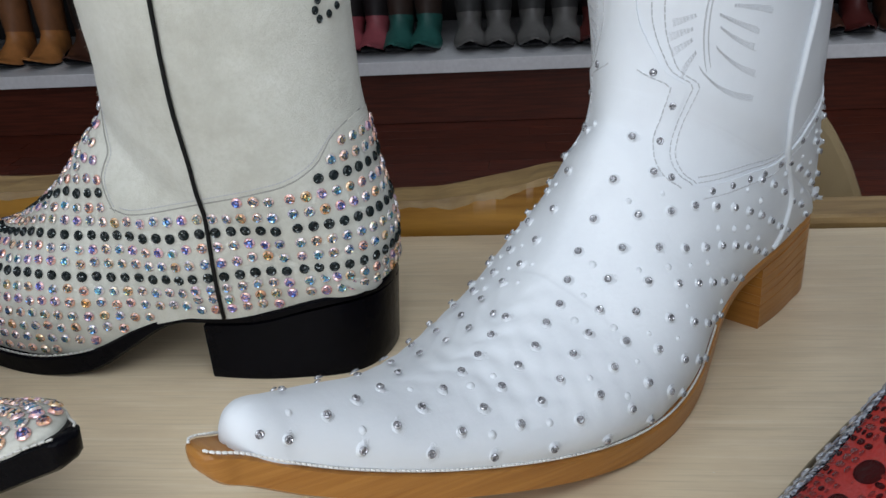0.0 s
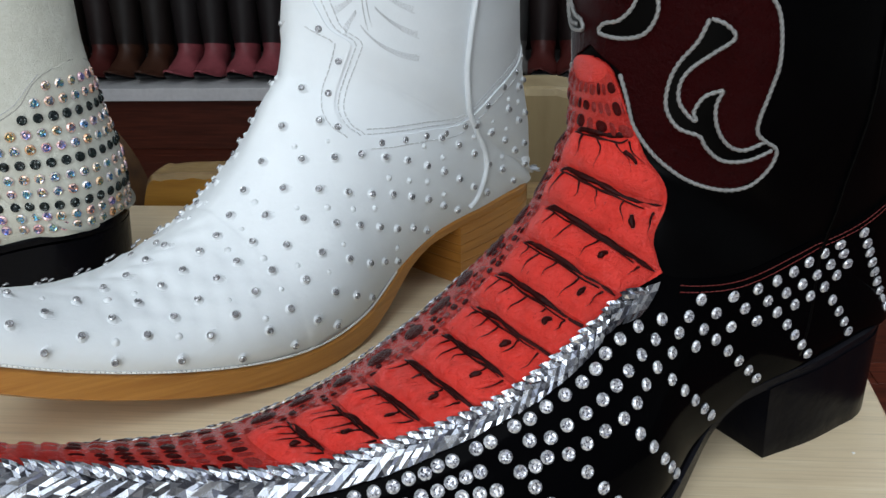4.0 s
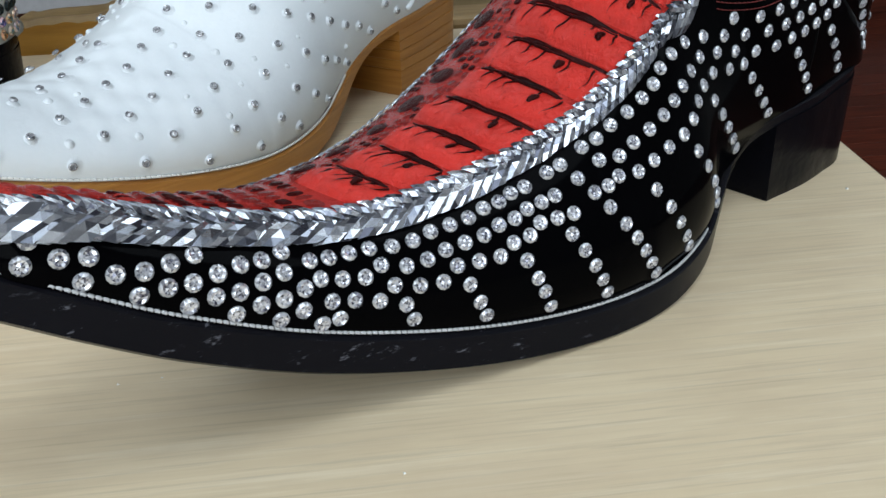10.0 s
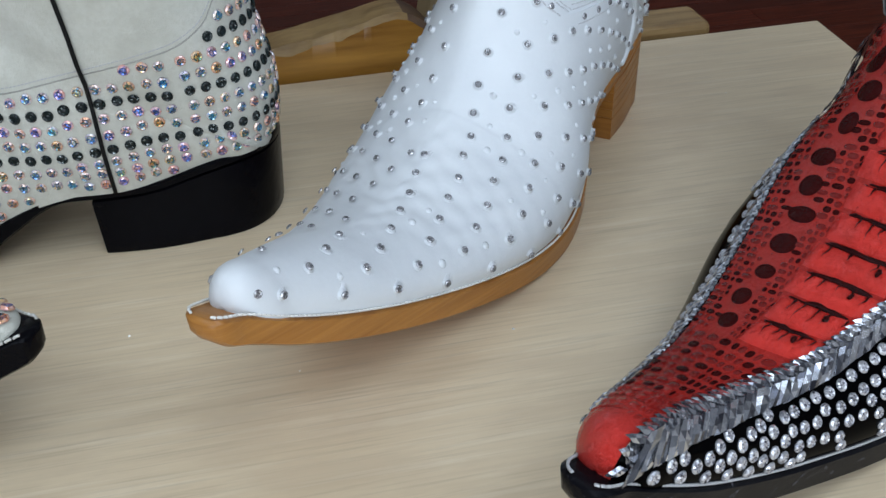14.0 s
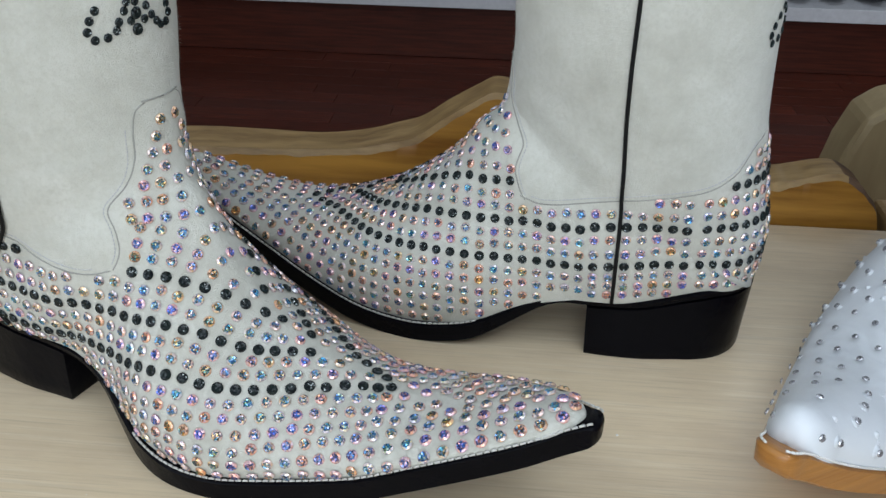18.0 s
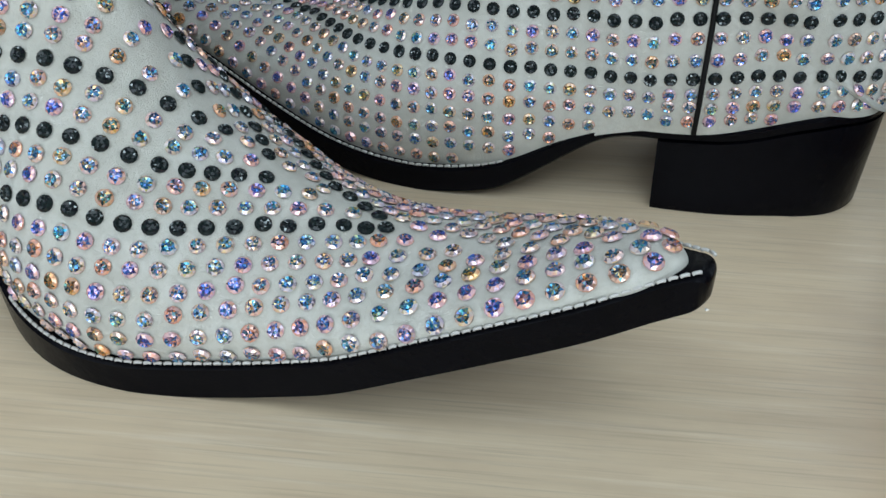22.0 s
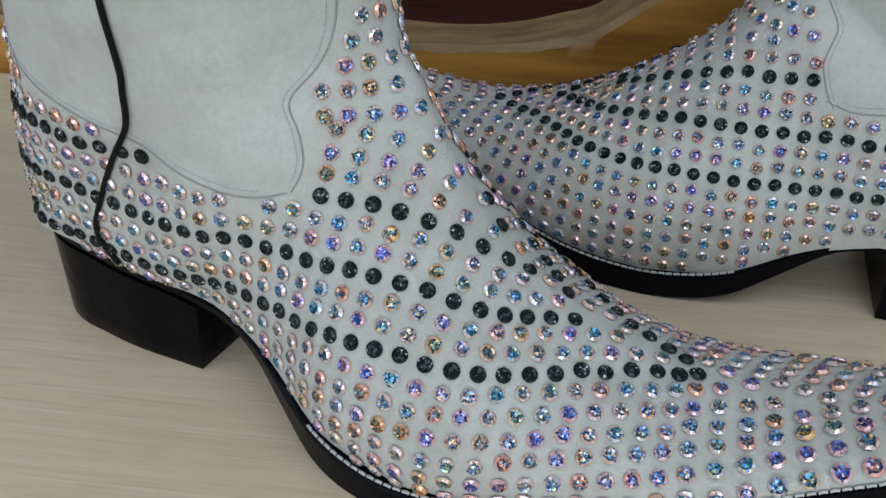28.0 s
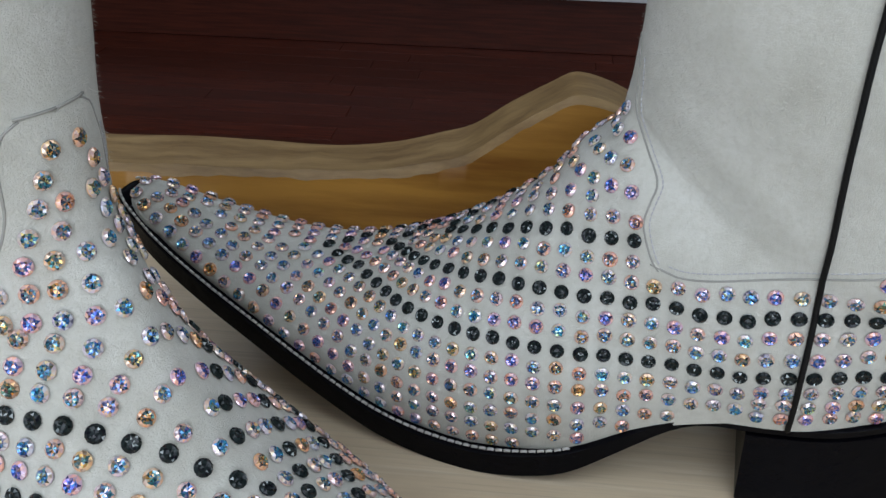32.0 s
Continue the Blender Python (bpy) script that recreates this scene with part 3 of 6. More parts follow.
    def heel(self, material, breast=0.078, shank=0.005, taper=0.985, label="", lifts=0):
        xs = [0.0010 + (breast - 0.0010) * (0.5 - 0.5 * math.cos(math.pi * k / 26)) for k in range(27)]
        plan = [(x, self.half(x)) for x in xs]
        ring = [(x, -w) for x, w in plan] + [(x, w) for x, w in reversed(plan)]
        levels = [0.0, 0.0005, 0.006, 0.5, 1.0]
        grooves = set()
        if lifts:
            levels = [0.0, 0.0005, 0.006]
            for k in range(1, lifts):
                u = 0.24 + 0.76 * k / lifts
                grooves.add(len(levels) + 1)
                levels += [u - 0.012, u, u + 0.012]
            levels.append(1.0)
        verts, faces = [], []
        for i, lv in enumerate(levels):
            for x, y in ring:
                zt = self.feather(x) - shank + 0.0005
                z = zt * lv if lv >= 0.2 else lv
                f = taper + (1 - taper) * (z / zt) - (0.008 if i == 0 else (0.012 if i in grooves else 0))
                lean = 0.002 * (1 - z / zt) * max(0, 1 - x / 0.04)
                verts.append((0.04 + (x - 0.04) * f + lean, y * f + self.sway(x), z))
        m = len(ring)
        for i in range(len(levels) - 1):
            for k in range(m):
                faces.append((i * m + k, i * m + (k + 1) % m, (i + 1) * m + (k + 1) % m, (i + 1) * m + k))
        faces.append(tuple(range(m))[::-1])
        faces.append(tuple(range(len(verts) - m, len(verts))))
        me = mesh_from(verts, faces, True)
        me.set_sharp_from_angle(angle=radians(38))
        return part("heel", me, material, self.root, label)

    def upper(self, name, value, material, lift=0.0, thick=0.0, label=""):
        v, f, rim = clip_grid(self.grid, value, lift, thick)
        me = mesh_from(v, f + rim)
        me.polygons.foreach_set("use_smooth", [True] * len(f) + [False] * len(rim))
        return part(name, me, material, self.root, label)

    def side(self, x, z, sign):
        """The surface point and normal seen from the side at x, z."""
        hit = self.tree.ray_cast(Vector((x, sign * 0.3, z)), Vector((0, -sign, 0)))
        return hit[0], (hit[1] if hit[1] is not None and hit[1].y * sign > 0 else (-hit[1] if hit[1] is not None else None))

    def around(self, step, inset=0.004, first=0.0, lean=((0.0, 0.0), (0.4, 0.0)), close=0.0):
        """Places along the foot of the upper, from the heel's back to the toe, step apart: point and the normal of the column's plane, +y side."""
        pts = [Vector((x, y + close * min(max((x - 0.24) / 0.05, 0), 1), self.feather(x))) for x, y in self.outline(inset, 200)]
        run, out, want = 0.0, [], first
        for p, q in zip(pts, pts[1:]):
            flat = 1.0 if p.x < 0.022 else 0.0
            d = (q - p).length if flat else q.x - p.x
            while d > 1e-9 and run + d >= want:
                at = p.lerp(q, (want - run) / d)
                u = min(max((at.x - 0.008) / 0.03, 0), 1)
                t = (q - p).normalized().lerp(Vector((1, 0, -curve(lean, at.x))), u)
                if at.x > 0.16:
                    f = min((at.x - 0.16) / 0.09, 1.0)
                    t.y += 0.9 * f * (q.y - p.y) / max(q.x - p.x, 1e-6)
                    t.z += 0.9 * f * (q.z - p.z) / max(q.x - p.x, 1e-6)
                out.append((at, t.normalized()))
                want += step
            run += d
        return out

    def climb(self, start, tangent, sign, stop, fine=0.0009):
        """The way up the surface across the tangent: arc length, place, normal."""
        t = Vector((tangent.x, tangent.y * sign, tangent.z))
        p = Vector((start.x, start.y * sign + self.sway(start.x), start.z + 0.001))
        before, out, arc = Vector((0, 0, 1)), [], 0.0
        for _ in range(260):
            loc, nor, _, _ = self.tree.find_nearest(p)
            mid = Vector((min(max(loc.x, 0.06), 0.28), 0, min(loc.z, 0.03)))
            if nor.dot(loc - mid) < 0:
                nor = -nor
            d = nor.cross(t)
            if d.dot(before) < 0:
                d = -d
            d.normalize()
            before = d
            if (arc > 0.004 and loc.y * sign < 0.0007) or stop(loc):
                break
            out.append((arc, loc, nor))
            p = loc + d * fine
            arc += fine
        return out

    def mark(self, way, arc):
        """Place and normal at that arc length of a way from climb()."""
        k = min(int(round(arc / 0.0009)), len(way) - 1)
        return way[k][1], way[k][2]

    def trace(self, points, sign, lift=0.0005, fine=5):
        """Points (x, z) of the side view laid on the surface, smoothed between."""
        pts = []
        for i in range(len(points) - 1):
            p0, p1, p2, p3 = (np.array(points[min(max(j, 0), len(points) - 1)]) for j in (i - 1, i, i + 1, i + 2))
            for k in range(fine):
                u = k / fine
                pts.append(0.5 * (2 * p1 + (p2 - p0) * u + (2 * p0 - 5 * p1 + 4 * p2 - p3) * u * u + (3 * p1 - p0 - 3 * p2 + p3) * u**3))
        pts.append(np.array(points[-1]))
        out = []
        for x, z in pts:
            loc, nor = self.side(float(x), float(z), sign)
            if loc is not None:
                out.append(loc + nor * lift)
        return out


def gem_mesh(name, material, rim=None, sides=12):
    """A flat-backed crystal: girdle, crown facets and the facets seen through its table."""
    def ring(r, z, turn):
        return [(r * math.cos(2 * math.pi * (k + turn) / sides), r * math.sin(2 * math.pi * (k + turn) / sides), z) for k in range(sides)]
    verts = ring(1.0, 0.0, 0) + ring(0.98, 0.18, 0) + ring(0.70, 0.46, 0.5) + ring(0.40, 0.34, 0) + [(0, 0, 0.42)]
    faces, outer = [], []
    for k in range(sides):
        n = (k + 1) % sides
        a, b, c = sides, 2 * sides, 3 * sides
        faces += [(k, n, a + n, a + k), (a + k, a + n, b + k), (a + n, b + n, b + k)]
        outer += [1, 1, 0 if k % 4 == 1 else 1]
        faces += [(b + k, b + n, c + n), (c + k, b + k, c + n), (c + k, c + n, 4 * sides)]
        outer += [0, 0, 0]
    me = mesh_from(verts, faces)
    me.materials.append(material)
    if rim:
        me.materials.append(rim)
        me.polygons.foreach_set("material_index", outer)
    return me


def gem_pose(loc, nor, radius, spin):
    q = nor.to_track_quat("Z", "Y").to_matrix().to_4x4()
    return Matrix.Translation(loc) @ q @ Matrix.Rotation(spin, 4, "Z") @ Matrix.Scale(radius, 4)


class Spacing:
    """Keeps places apart from one another."""

    def __init__(self, least):
        self.least, self.cells = least, {}

    def take(self, p):
        key = tuple(int(math.floor(c / self.least)) for c in p)
        for dx in (-1, 0, 1):
            for dy in (-1, 0, 1):
                for dz in (-1, 0, 1):
                    for q in self.cells.get((key[0] + dx, key[1] + dy, key[2] + dz), ()):
                        if (q - p).length < self.least:
                            return False
        self.cells.setdefault(key, []).append(p.copy())
        return True


def joined_gems(name, me, poses, parent, material, label=""):
    base = np.array([v.co[:] for v in me.vertices])
    polys = [tuple(p.vertices) for p in me.polygons]
    verts, faces = [], []
    for m in poses:
        k = len(verts)
        a = np.array(m)
        verts.extend(map(tuple, base @ a[:3, :3].T + a[:3, 3]))
        faces.extend(tuple(k + i for i in p) for p in polys)
    one = mesh_from(verts, faces)
    for m in me.materials:
        one.materials.append(m)
    one.polygons.foreach_set("material_index", [p.material_index for p in me.polygons] * len(poses))
    ob = part(name, one, material, parent, label)
    ob["kind"] = "stuff"
    return ob


def single_gems(name, me, poses, parent, label=""):
    for m in poses:
        ob = new(name, me)
        ob.parent = parent
        ob.matrix_basis = m
        if label:
            ob["label"] = label


def rope_line(points, radius, pitch, name, material, parent, label=""):
    """A twisted cord of two strands along points."""
    pts = [Vector(p) for p in points]
    dist = [0.0]
    for a, b in zip(pts, pts[1:]):
        dist.append(dist[-1] + (b - a).length)
    count = int(dist[-1] / (pitch / 10))
    way = []
    for k in range(count + 1):
        s = dist[-1] * k / count
        i = min(max(int(np.searchsorted(dist, s)) - 1, 0), len(pts) - 2)
        way.append(pts[i].lerp(pts[i + 1], (s - dist[i]) / max(dist[i + 1] - dist[i], 1e-9)))
    verts, faces = tube(way, 1.0, 8)
    for k, p in enumerate(way):
        turn = 2 * math.pi * dist[-1] * k / count / pitch / 2
        for q in range(8):
            r = radius * (0.55 + 0.45 * abs(math.cos(2 * math.pi * q / 8 - turn)))
            verts[k * 8 + q] = p + (verts[k * 8 + q] - p) * r
    return part(name, mesh_from(verts, faces, True), material, parent, label)


def bead_line(points, radius, name, material, parent, step=0.0028, label=""):
    """A row of short slanting stitches along points."""
    verts, faces = [], []
    pts = [Vector(p) for p in points]
    dist = [0.0]
    for a, b in zip(pts, pts[1:]):
        dist.append(dist[-1] + (b - a).length)
    s = step
    while s < dist[-1] - step:
        i = int(np.searchsorted(dist, s)) - 1
        u = (s - dist[i]) / max(dist[i + 1] - dist[i], 1e-9)
        p = pts[i].lerp(pts[i + 1], u)
        d = (pts[i + 1] - pts[i]).normalized()
        v, f = tube([p - d * step * 0.38, p - d * step * 0.2 + Vector((0, 0, radius * 0.5)), p + d * step * 0.2 + Vector((0, 0, radius * 0.5)), p + d * step * 0.38], radius, 5)
        k = len(verts)
        verts.extend(v)
        faces.extend(tuple(k + q for q in g) for g in f)
        s += step
    return part(name, mesh_from(verts, faces, True), material, parent, label)


# ---------------------------------------------------------------- the room
ROOM = (-3.2, 3.6, -2.8, 3.95)


def setting(name, bm, material, label):
    ob = part(name, bm, material, None)
    return tagged(ob, label, name.split("_")[0], "", "structure")


x0, x1, y0, y1 = ROOM
setting("ceiling", box_bm(x0, x1, y0, y1, CEILING, CEILING + 0.1), WALL, "plain light shop ceiling")
setting("wall_north", box_bm(x0, x1, y1, y1 + 0.1, 0, CEILING), DARKBACK, "dark wall behind the boot shelves")
wall = bmesh.new()
wx0, wx1, wz0, wz1 = ADDED_WINDOW
for a, b, c, d in ((x0, x1, 0, wz0), (x0, x1, wz1, CEILING), (x0, wx0, wz0, wz1), (wx1, x1, wz0, wz1)):
    piece = bpy.data.meshes.new("piece")
    bm = box_bm(a, b, y0 - 0.1, y0, c, d)
    bm.to_mesh(piece)
    bm.free()
    wall.from_mesh(piece)
    bpy.data.meshes.remove(piece)
setting("wall_south", wall, WALL, "plain light shop wall with a wide added window, unseen")
# unseen window, added only to house the front fill light
window = tagged(new("window_1"), "wide unseen window with white frame, added for front fill light", "window", "", "structure")
for a, b, c, d in ((wx0, wx1, wz0, wz0 + 0.05), (wx0, wx1, wz1 - 0.05, wz1), (wx0, wx0 + 0.05, wz0 + 0.05, wz1 - 0.05), (wx1 - 0.05, wx1, wz0 + 0.05, wz1 - 0.05)):
    part("window_frame", box_bm(a, b, y0 - 0.08, y0 - 0.02, c, d, 0.004), SHELFWHITE, window)
pane = part("pane", box_bm(wx0 + 0.05, wx1 - 0.05, y0 - 0.053, y0 - 0.047, wz0 + 0.05, wz1 - 0.05), GLASS, window)
pane.visible_shadow = False
setting("wall_west", box_bm(x0 - 0.1, x0, y0 - 0.1, y1 + 0.1, 0, CEILING), WALL, "plain light shop wall")
setting("wall_east", box_bm(x1, x1 + 0.1, y0 - 0.1, y1 + 0.1, 0, CEILING), WALL, "plain light shop wall")
floor = setting("floor", box_bm(x0, x1, y0, y1, -0.06, -0.006), FLOORWOOD, "dark red-brown wooden floorboards")

# ---------------------------------------------------------------- table: a laminate board on a rustic base
table = new("display_table")
tagged(table, "light maple laminate display table with boots on it", "table")
part("tabletop", prism_bm([(-1.15, 0.507), (-1.15, -0.42), (0.207, -0.42), (0.2720, 0.510)], TABLE - 0.025, TABLE, 0.0012), TABLETOP, table)
for lx, ly in ((-1.08, 0.44), (-1.08, -0.35), (0.15, -0.35), (0.19, 0.44)):
    part("leg", box_bm(lx - 0.03, lx + 0.03, ly - 0.03, ly + 0.03, 0, TABLE - 0.025, 0.004), AMBERWOOD, table)


# ---------------------------------------------------------------- log bench behind the table
def board(points, y0, y1, bottom, wave, seed):
    """A sawn board: its upper edge through points (x, z), front at y0, back at y1; with uneven edges."""
    xs = np.linspace(points[0][0], points[-1][0], 260)
    verts, faces = [], []
    for x in xs:
        z = curve(points, float(x))
        w = wave * noise.noise(Vector((float(x) * 14, seed, 0)))
        e = 0.0022 * noise.noise(Vector((float(x) * 45, seed, 4))) + 0.0012 * noise.noise(Vector((float(x) * 130, seed, 6)))
        r = 0.0035 + e
        for y, h in ((y0, bottom), (y0 + 0.0005, z - r - 0.012), (y0 + 0.001, z - r), (y0 + 0.004 + e, z + w * 0.3), (y0 + 0.018 + 2 * e, z + w * 0.6 + e), (y1 - 0.003, z - 0.001 + w), (y1, z - 0.006 + w), (y1, bottom)):
            verts.append((float(x), y, h))
    n = 8
    for i in range(len(xs) - 1):
        for k in range(n):
            faces.append((i * n + k, (i + 1) * n + k, (i + 1) * n + (k + 1) % n, i * n + (k + 1) % n))
    faces.append(tuple(range(n)))
    faces.append(tuple(range(len(verts) - n, len(verts)))[::-1])
    me = mesh_from(verts, faces, True)
    for m in (AMBERWOOD, PALEWOOD, DARKWOOD):
        me.materials.append(m)
    for p in me.polygons:
        if len(p.vertices) == n and p.index >= len(faces) - 2:
            p.material_index = 2
        elif p.normal.z > 0.35 or p.normal.y > 0.5:
            p.material_index = 1
        if p.center.x > points[-1][0] - 0.035 and p.normal.x > 0.25:
            p.material_index = 2
    me.set_sharp_from_angle(angle=radians(35))
    return me


bench = new("log_bench")
tagged(bench, "rustic log bench with curved live-edge boards", "bench")
part("front_board", board([(-0.95, 0.776), (-0.60, 0.778), (-0.40, 0.7775), (-0.332, 0.7798), (-0.288, 0.7825), (-0.267, 0.7868), (-0.251, 0.7915), (-0.232, 0.8055), (-0.215, 0.8168), (-0.202, 0.8234), (-0.177, 0.8160), (-0.150, 0.795), (-0.128, 0.760), (-0.12, 0.72)], 0.515, 0.559, 0.56, 0.004, 3), None, bench, "amber live-edge board with a raised end")
part("front_board", board([(-0.119, 0.70), (-0.112, 0.757), (-0.10, 0.7665), (-0.058, 0.7685), (-0.023, 0.7745), (0.003, 0.7815), (0.014, 0.780), (0.026, 0.770), (0.036, 0.750), (0.040, 0.70)], 0.515, 0.549, 0.56, 0.003, 8), None, bench, "short amber board with a dark end")
part("rail", box_bm(0.041, 0.203, 0.514, 0.548, 0.70, 0.7548, 0.004), PALEWOOD, bench)
part("seat", box_bm(-0.95, 0.27, 0.55, 0.95, 0.50, 0.555, 0.006), LOGWOOD, bench)
for lx, ly in ((-0.88, 0.58), (-0.88, 0.90), (0.20, 0.58), (0.20, 0.90)):
    part("leg", box_bm(lx - 0.04, lx + 0.04, ly - 0.04, ly + 0.04, 0, 0.50, 0.008), LOGWOOD, bench)


def arch_back():
    left = [(0.44, 0.115), (0.60, 0.105), (0.683, 0.097), (0.723, 0.088), (0.7515, 0.077), (0.764, 0.060), (0.771, 0.038), (0.7745, 0.012)]
    right = [(0.7745, 0.012), (0.770, 0.030), (0.764, 0.045), (0.755, 0.058), (0.739, 0.069), (0.713, 0.083), (0.683, 0.095), (0.60, 0.112), (0.44, 0.125)]
    outline = [(-w, z - 0.637) for z, w in left] + [(w, z - 0.637) for z, w in right]
    bm = bmesh.new()
    f = bm.faces.new([bm.verts.new((x, 0, z)) for x, z in outline])
    top = bmesh.ops.extrude_face_region(bm, geom=[f])
    for v in top["geom"]:
        if isinstance(v, bmesh.types.BMVert):
            v.co.y = 0.055
    bmesh.ops.scale(bm, vec=(0.907, 0.907, 0.907), verts=bm.verts)
    bmesh.ops.recalc_face_normals(bm, faces=bm.faces)
    bmesh.ops.bevel(bm, geom=bm.edges[:], offset=0.006, segments=2, affect="EDGES", profile=0.5)
    bmesh.ops.translate(bm, verts=bm.verts, vec=(0.1338, 0.6505, 0.666))
    return bm


back = part("backrest", arch_back(), LOGWOOD, bench, "arched slab of dry log with a crack")
v, f = tube([(0.171, 0.6504, 0.7884), (0.1764, 0.6501, 0.7639), (0.1782, 0.65, 0.7412), (0.1818, 0.65, 0.714), (0.1873, 0.65, 0.6868)], 0.0012, 6)
part("crack", mesh_from(v, f, True), DARKWOOD, back)
part("back_post", box_bm(0.06, 0.21, 0.702, 0.735, 0.555, 0.64, 0.004), LOGWOOD, bench)

# ---------------------------------------------------------------- suede boots with rows of crystals
COLLAR_C = [(-0.02, 0.124), (0.004, 0.1165), (0.0138, 0.1070), (0.0178, 0.0990), (0.0271, 0.0922), (0.0412, 0.0888), (0.0577, 0.0856), (0.0789, 0.0804), (0.101, 0.0769), (0.1115, 0.0790)]
FRONT_C = [(0.070, 0.1050), (0.0775, 0.1085), (0.0802, 0.1108), (0.0860, 0.1134), (0.0907, 0.1146), (0.0960, 0.1136), (0.1009, 0.1125), (0.108, 0.1167), (0.1164, 0.1215), (0.126, 0.1222), (0.1340, 0.1228), (0.1385, 0.1242), (0.142, 0.1285), (0.15, 0.14)]
COLLAR_D = [(-0.02, 0.124), (0.004, 0.1165), (0.018, 0.1005), (0.037, 0.0920), (0.0681, 0.0832), (0.0799, 0.0772), (0.0952, 0.0745), (0.1059, 0.0745), (0.1145, 0.0771)]
FRONT_D = [(0.070, 0.1080), (0.0771, 0.1148), (0.0848, 0.1176), (0.0931, 0.1160), (0.1009, 0.1128), (0.1091, 0.1178), (0.1150, 0.1200), (0.1225, 0.1210), (0.1372, 0.1216), (0.1415, 0.1240), (0.1445, 0.130), (0.15, 0.14)]


def vamp_value(p, line, front, low, high):
    """Above zero on the vamp and the heel counter, below zero on the shaft."""
    x, y, z = p
    edge = line[-1][0]
    v = curve(line, min(x, edge)) - z if x < edge + 0.002 else -1
    if z < low:
        return max(v, (x - edge) + 0.003 if x > edge - 0.003 else -1)
    return max(v, x - curve(front, z)) if z < high else v - 0.02


def grid_value(grid, fn):
    return np.array([[fn(p) for p in row] for row in grid])


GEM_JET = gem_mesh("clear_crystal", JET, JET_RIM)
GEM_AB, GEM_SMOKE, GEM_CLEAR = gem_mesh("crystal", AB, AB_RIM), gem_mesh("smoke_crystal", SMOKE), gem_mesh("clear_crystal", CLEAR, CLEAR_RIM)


def crystal_rows(boot, fn, near, stretch_x, levels):
    """Rows of crystals round the foot: every third of the upper rows is smoke grey."""
    rnd = random.Random(5)
    lots = {True: [[], []], False: [[], []]}
    keep, apart = 0.0, Spacing(0.0043)
    for sign in (1, -1):
        for p, t in boot.around(0.0065, 0.004, 0.0033, ((0.0, 0.0), (0.10, 0.05), (0.2, 0.05), (0.4, 0.0)), 0.002):
            if p.x < 0.031 or p.x > boot.nose - (0.0005 if sign == near else 0.004):
                continue
            way = boot.climb(p, t, sign, lambda q: fn(q) < 0.0012 or (q.x > 0.108 and q.z > 0.0945))
            if len(way) < 4:
                continue
            level = eased(levels, p.x)
            step = 0.0066 if p.x < 0.07 else (0.0066 - (p.x - 0.07) * 0.012 if p.x < 0.12 else 0.0060)
            base = None
            if p.x < 0.13:
                for arc, loc, nor in way:
                    if loc.z >= level:
                        base = keep = arc
                        break
            if base is None:
                base = curve([(0.12, keep), (0.15, 0.0392), (0.34, 0.0392)], p.x)
            low = 0.0052 if p.x < 0.08 else step
            first = -int((base - (0.0016 if p.x < 0.09 else 0.0026)) / low)
            k = first
            while base + k * step < way[-1][0] + 0.0004:
                arc = base + k * (step if k > 0 else low) + rnd.uniform(-0.0002, 0.0002)
                loc, nor = boot.mark(way, arc)
                dark = k in (0, 3, 6) and (p.x < 0.24)
                k += 1
                if not apart.take(loc):
                    continue
                size = 0.00228 + 0.00025 * min(max((p.x - 0.22) / 0.06, 0), 1)
                tilt = (nor + Vector((rnd.uniform(-1, 1), rnd.uniform(-1, 1), rnd.uniform(-1, 1))) * 0.07).normalized()
                m = gem_pose(loc + nor * 0.0007, tilt, size * rnd.uniform(0.96, 1.04), rnd.uniform(0, 6.3))
                front = sign == near and stretch_x[0] < loc.x < stretch_x[1]
                lots[dark][0 if front else 1].append(m)
    # the rows go on level round the back of the heel
    for k in range(-3, 14):
        z = levels[0][1] + (0.0066 if k > 0 else 0.0052) * k
        if z < boot.feather(0.01) + 0.001:
            continue
        for sign in (1, -1):
            before, arc, want, a = None, 0.0, 0.0032, 0.0
            while a < 1.7:
                hit = boot.tree.ray_cast(Vector((0.045, 0, z)), Vector((-math.cos(a), sign * math.sin(a), 0.0)))
                if hit[0] is None or hit[0].x > 0.033:
                    break
                if before is not None:
                    arc += (hit[0] - before).length
                before = hit[0]
                if arc >= want:
                    want += 0.0064
                    if fn(hit[0]) > 0.0022 and apart.take(hit[0]):
                        nor = hit[1] if hit[1].dot(hit[0] - Vector((0.045, 0, z))) > 0 else -hit[1]
                        tilt = (nor + Vector((rnd.uniform(-1, 1), rnd.uniform(-1, 1), rnd.uniform(-1, 1))) * 0.07).normalized()
                        lots[k in (0, 3, 6)][0 if sign == near else 1].append(gem_pose(hit[0] + nor * 0.0007, tilt, 0.00228 * rnd.uniform(0.96, 1.04), rnd.uniform(0, 6.3)))
                a += 0.006
    # round the toe cap
    for back in (0.0042, 0.0104, 0.0166):
        c = Vector((boot.nose - back, boot.sway(boot.nose - back), boot.feather(boot.nose - back) + 0.003))
        for sign in (1, -1):
            before, arc, want, a = None, 0.0, 0.0034 if back == 0.0104 else 0.0, 0.0
            while a < 1.75:
                hit = boot.tree.ray_cast(c, Vector((0.0, sign * math.sin(a), math.cos(a))))
                a += 0.01
                if hit[0] is None:
                    continue
                if before is not None:
                    arc += (hit[0] - before).length
                before = hit[0]
                if arc >= want:
                    want += 0.0063
                    if hit[0].z > boot.feather(hit[0].x) + 0.0024 and apart.take(hit[0]):
                        nor = hit[1] if hit[1].dot(hit[0] - c) > 0 else -hit[1]
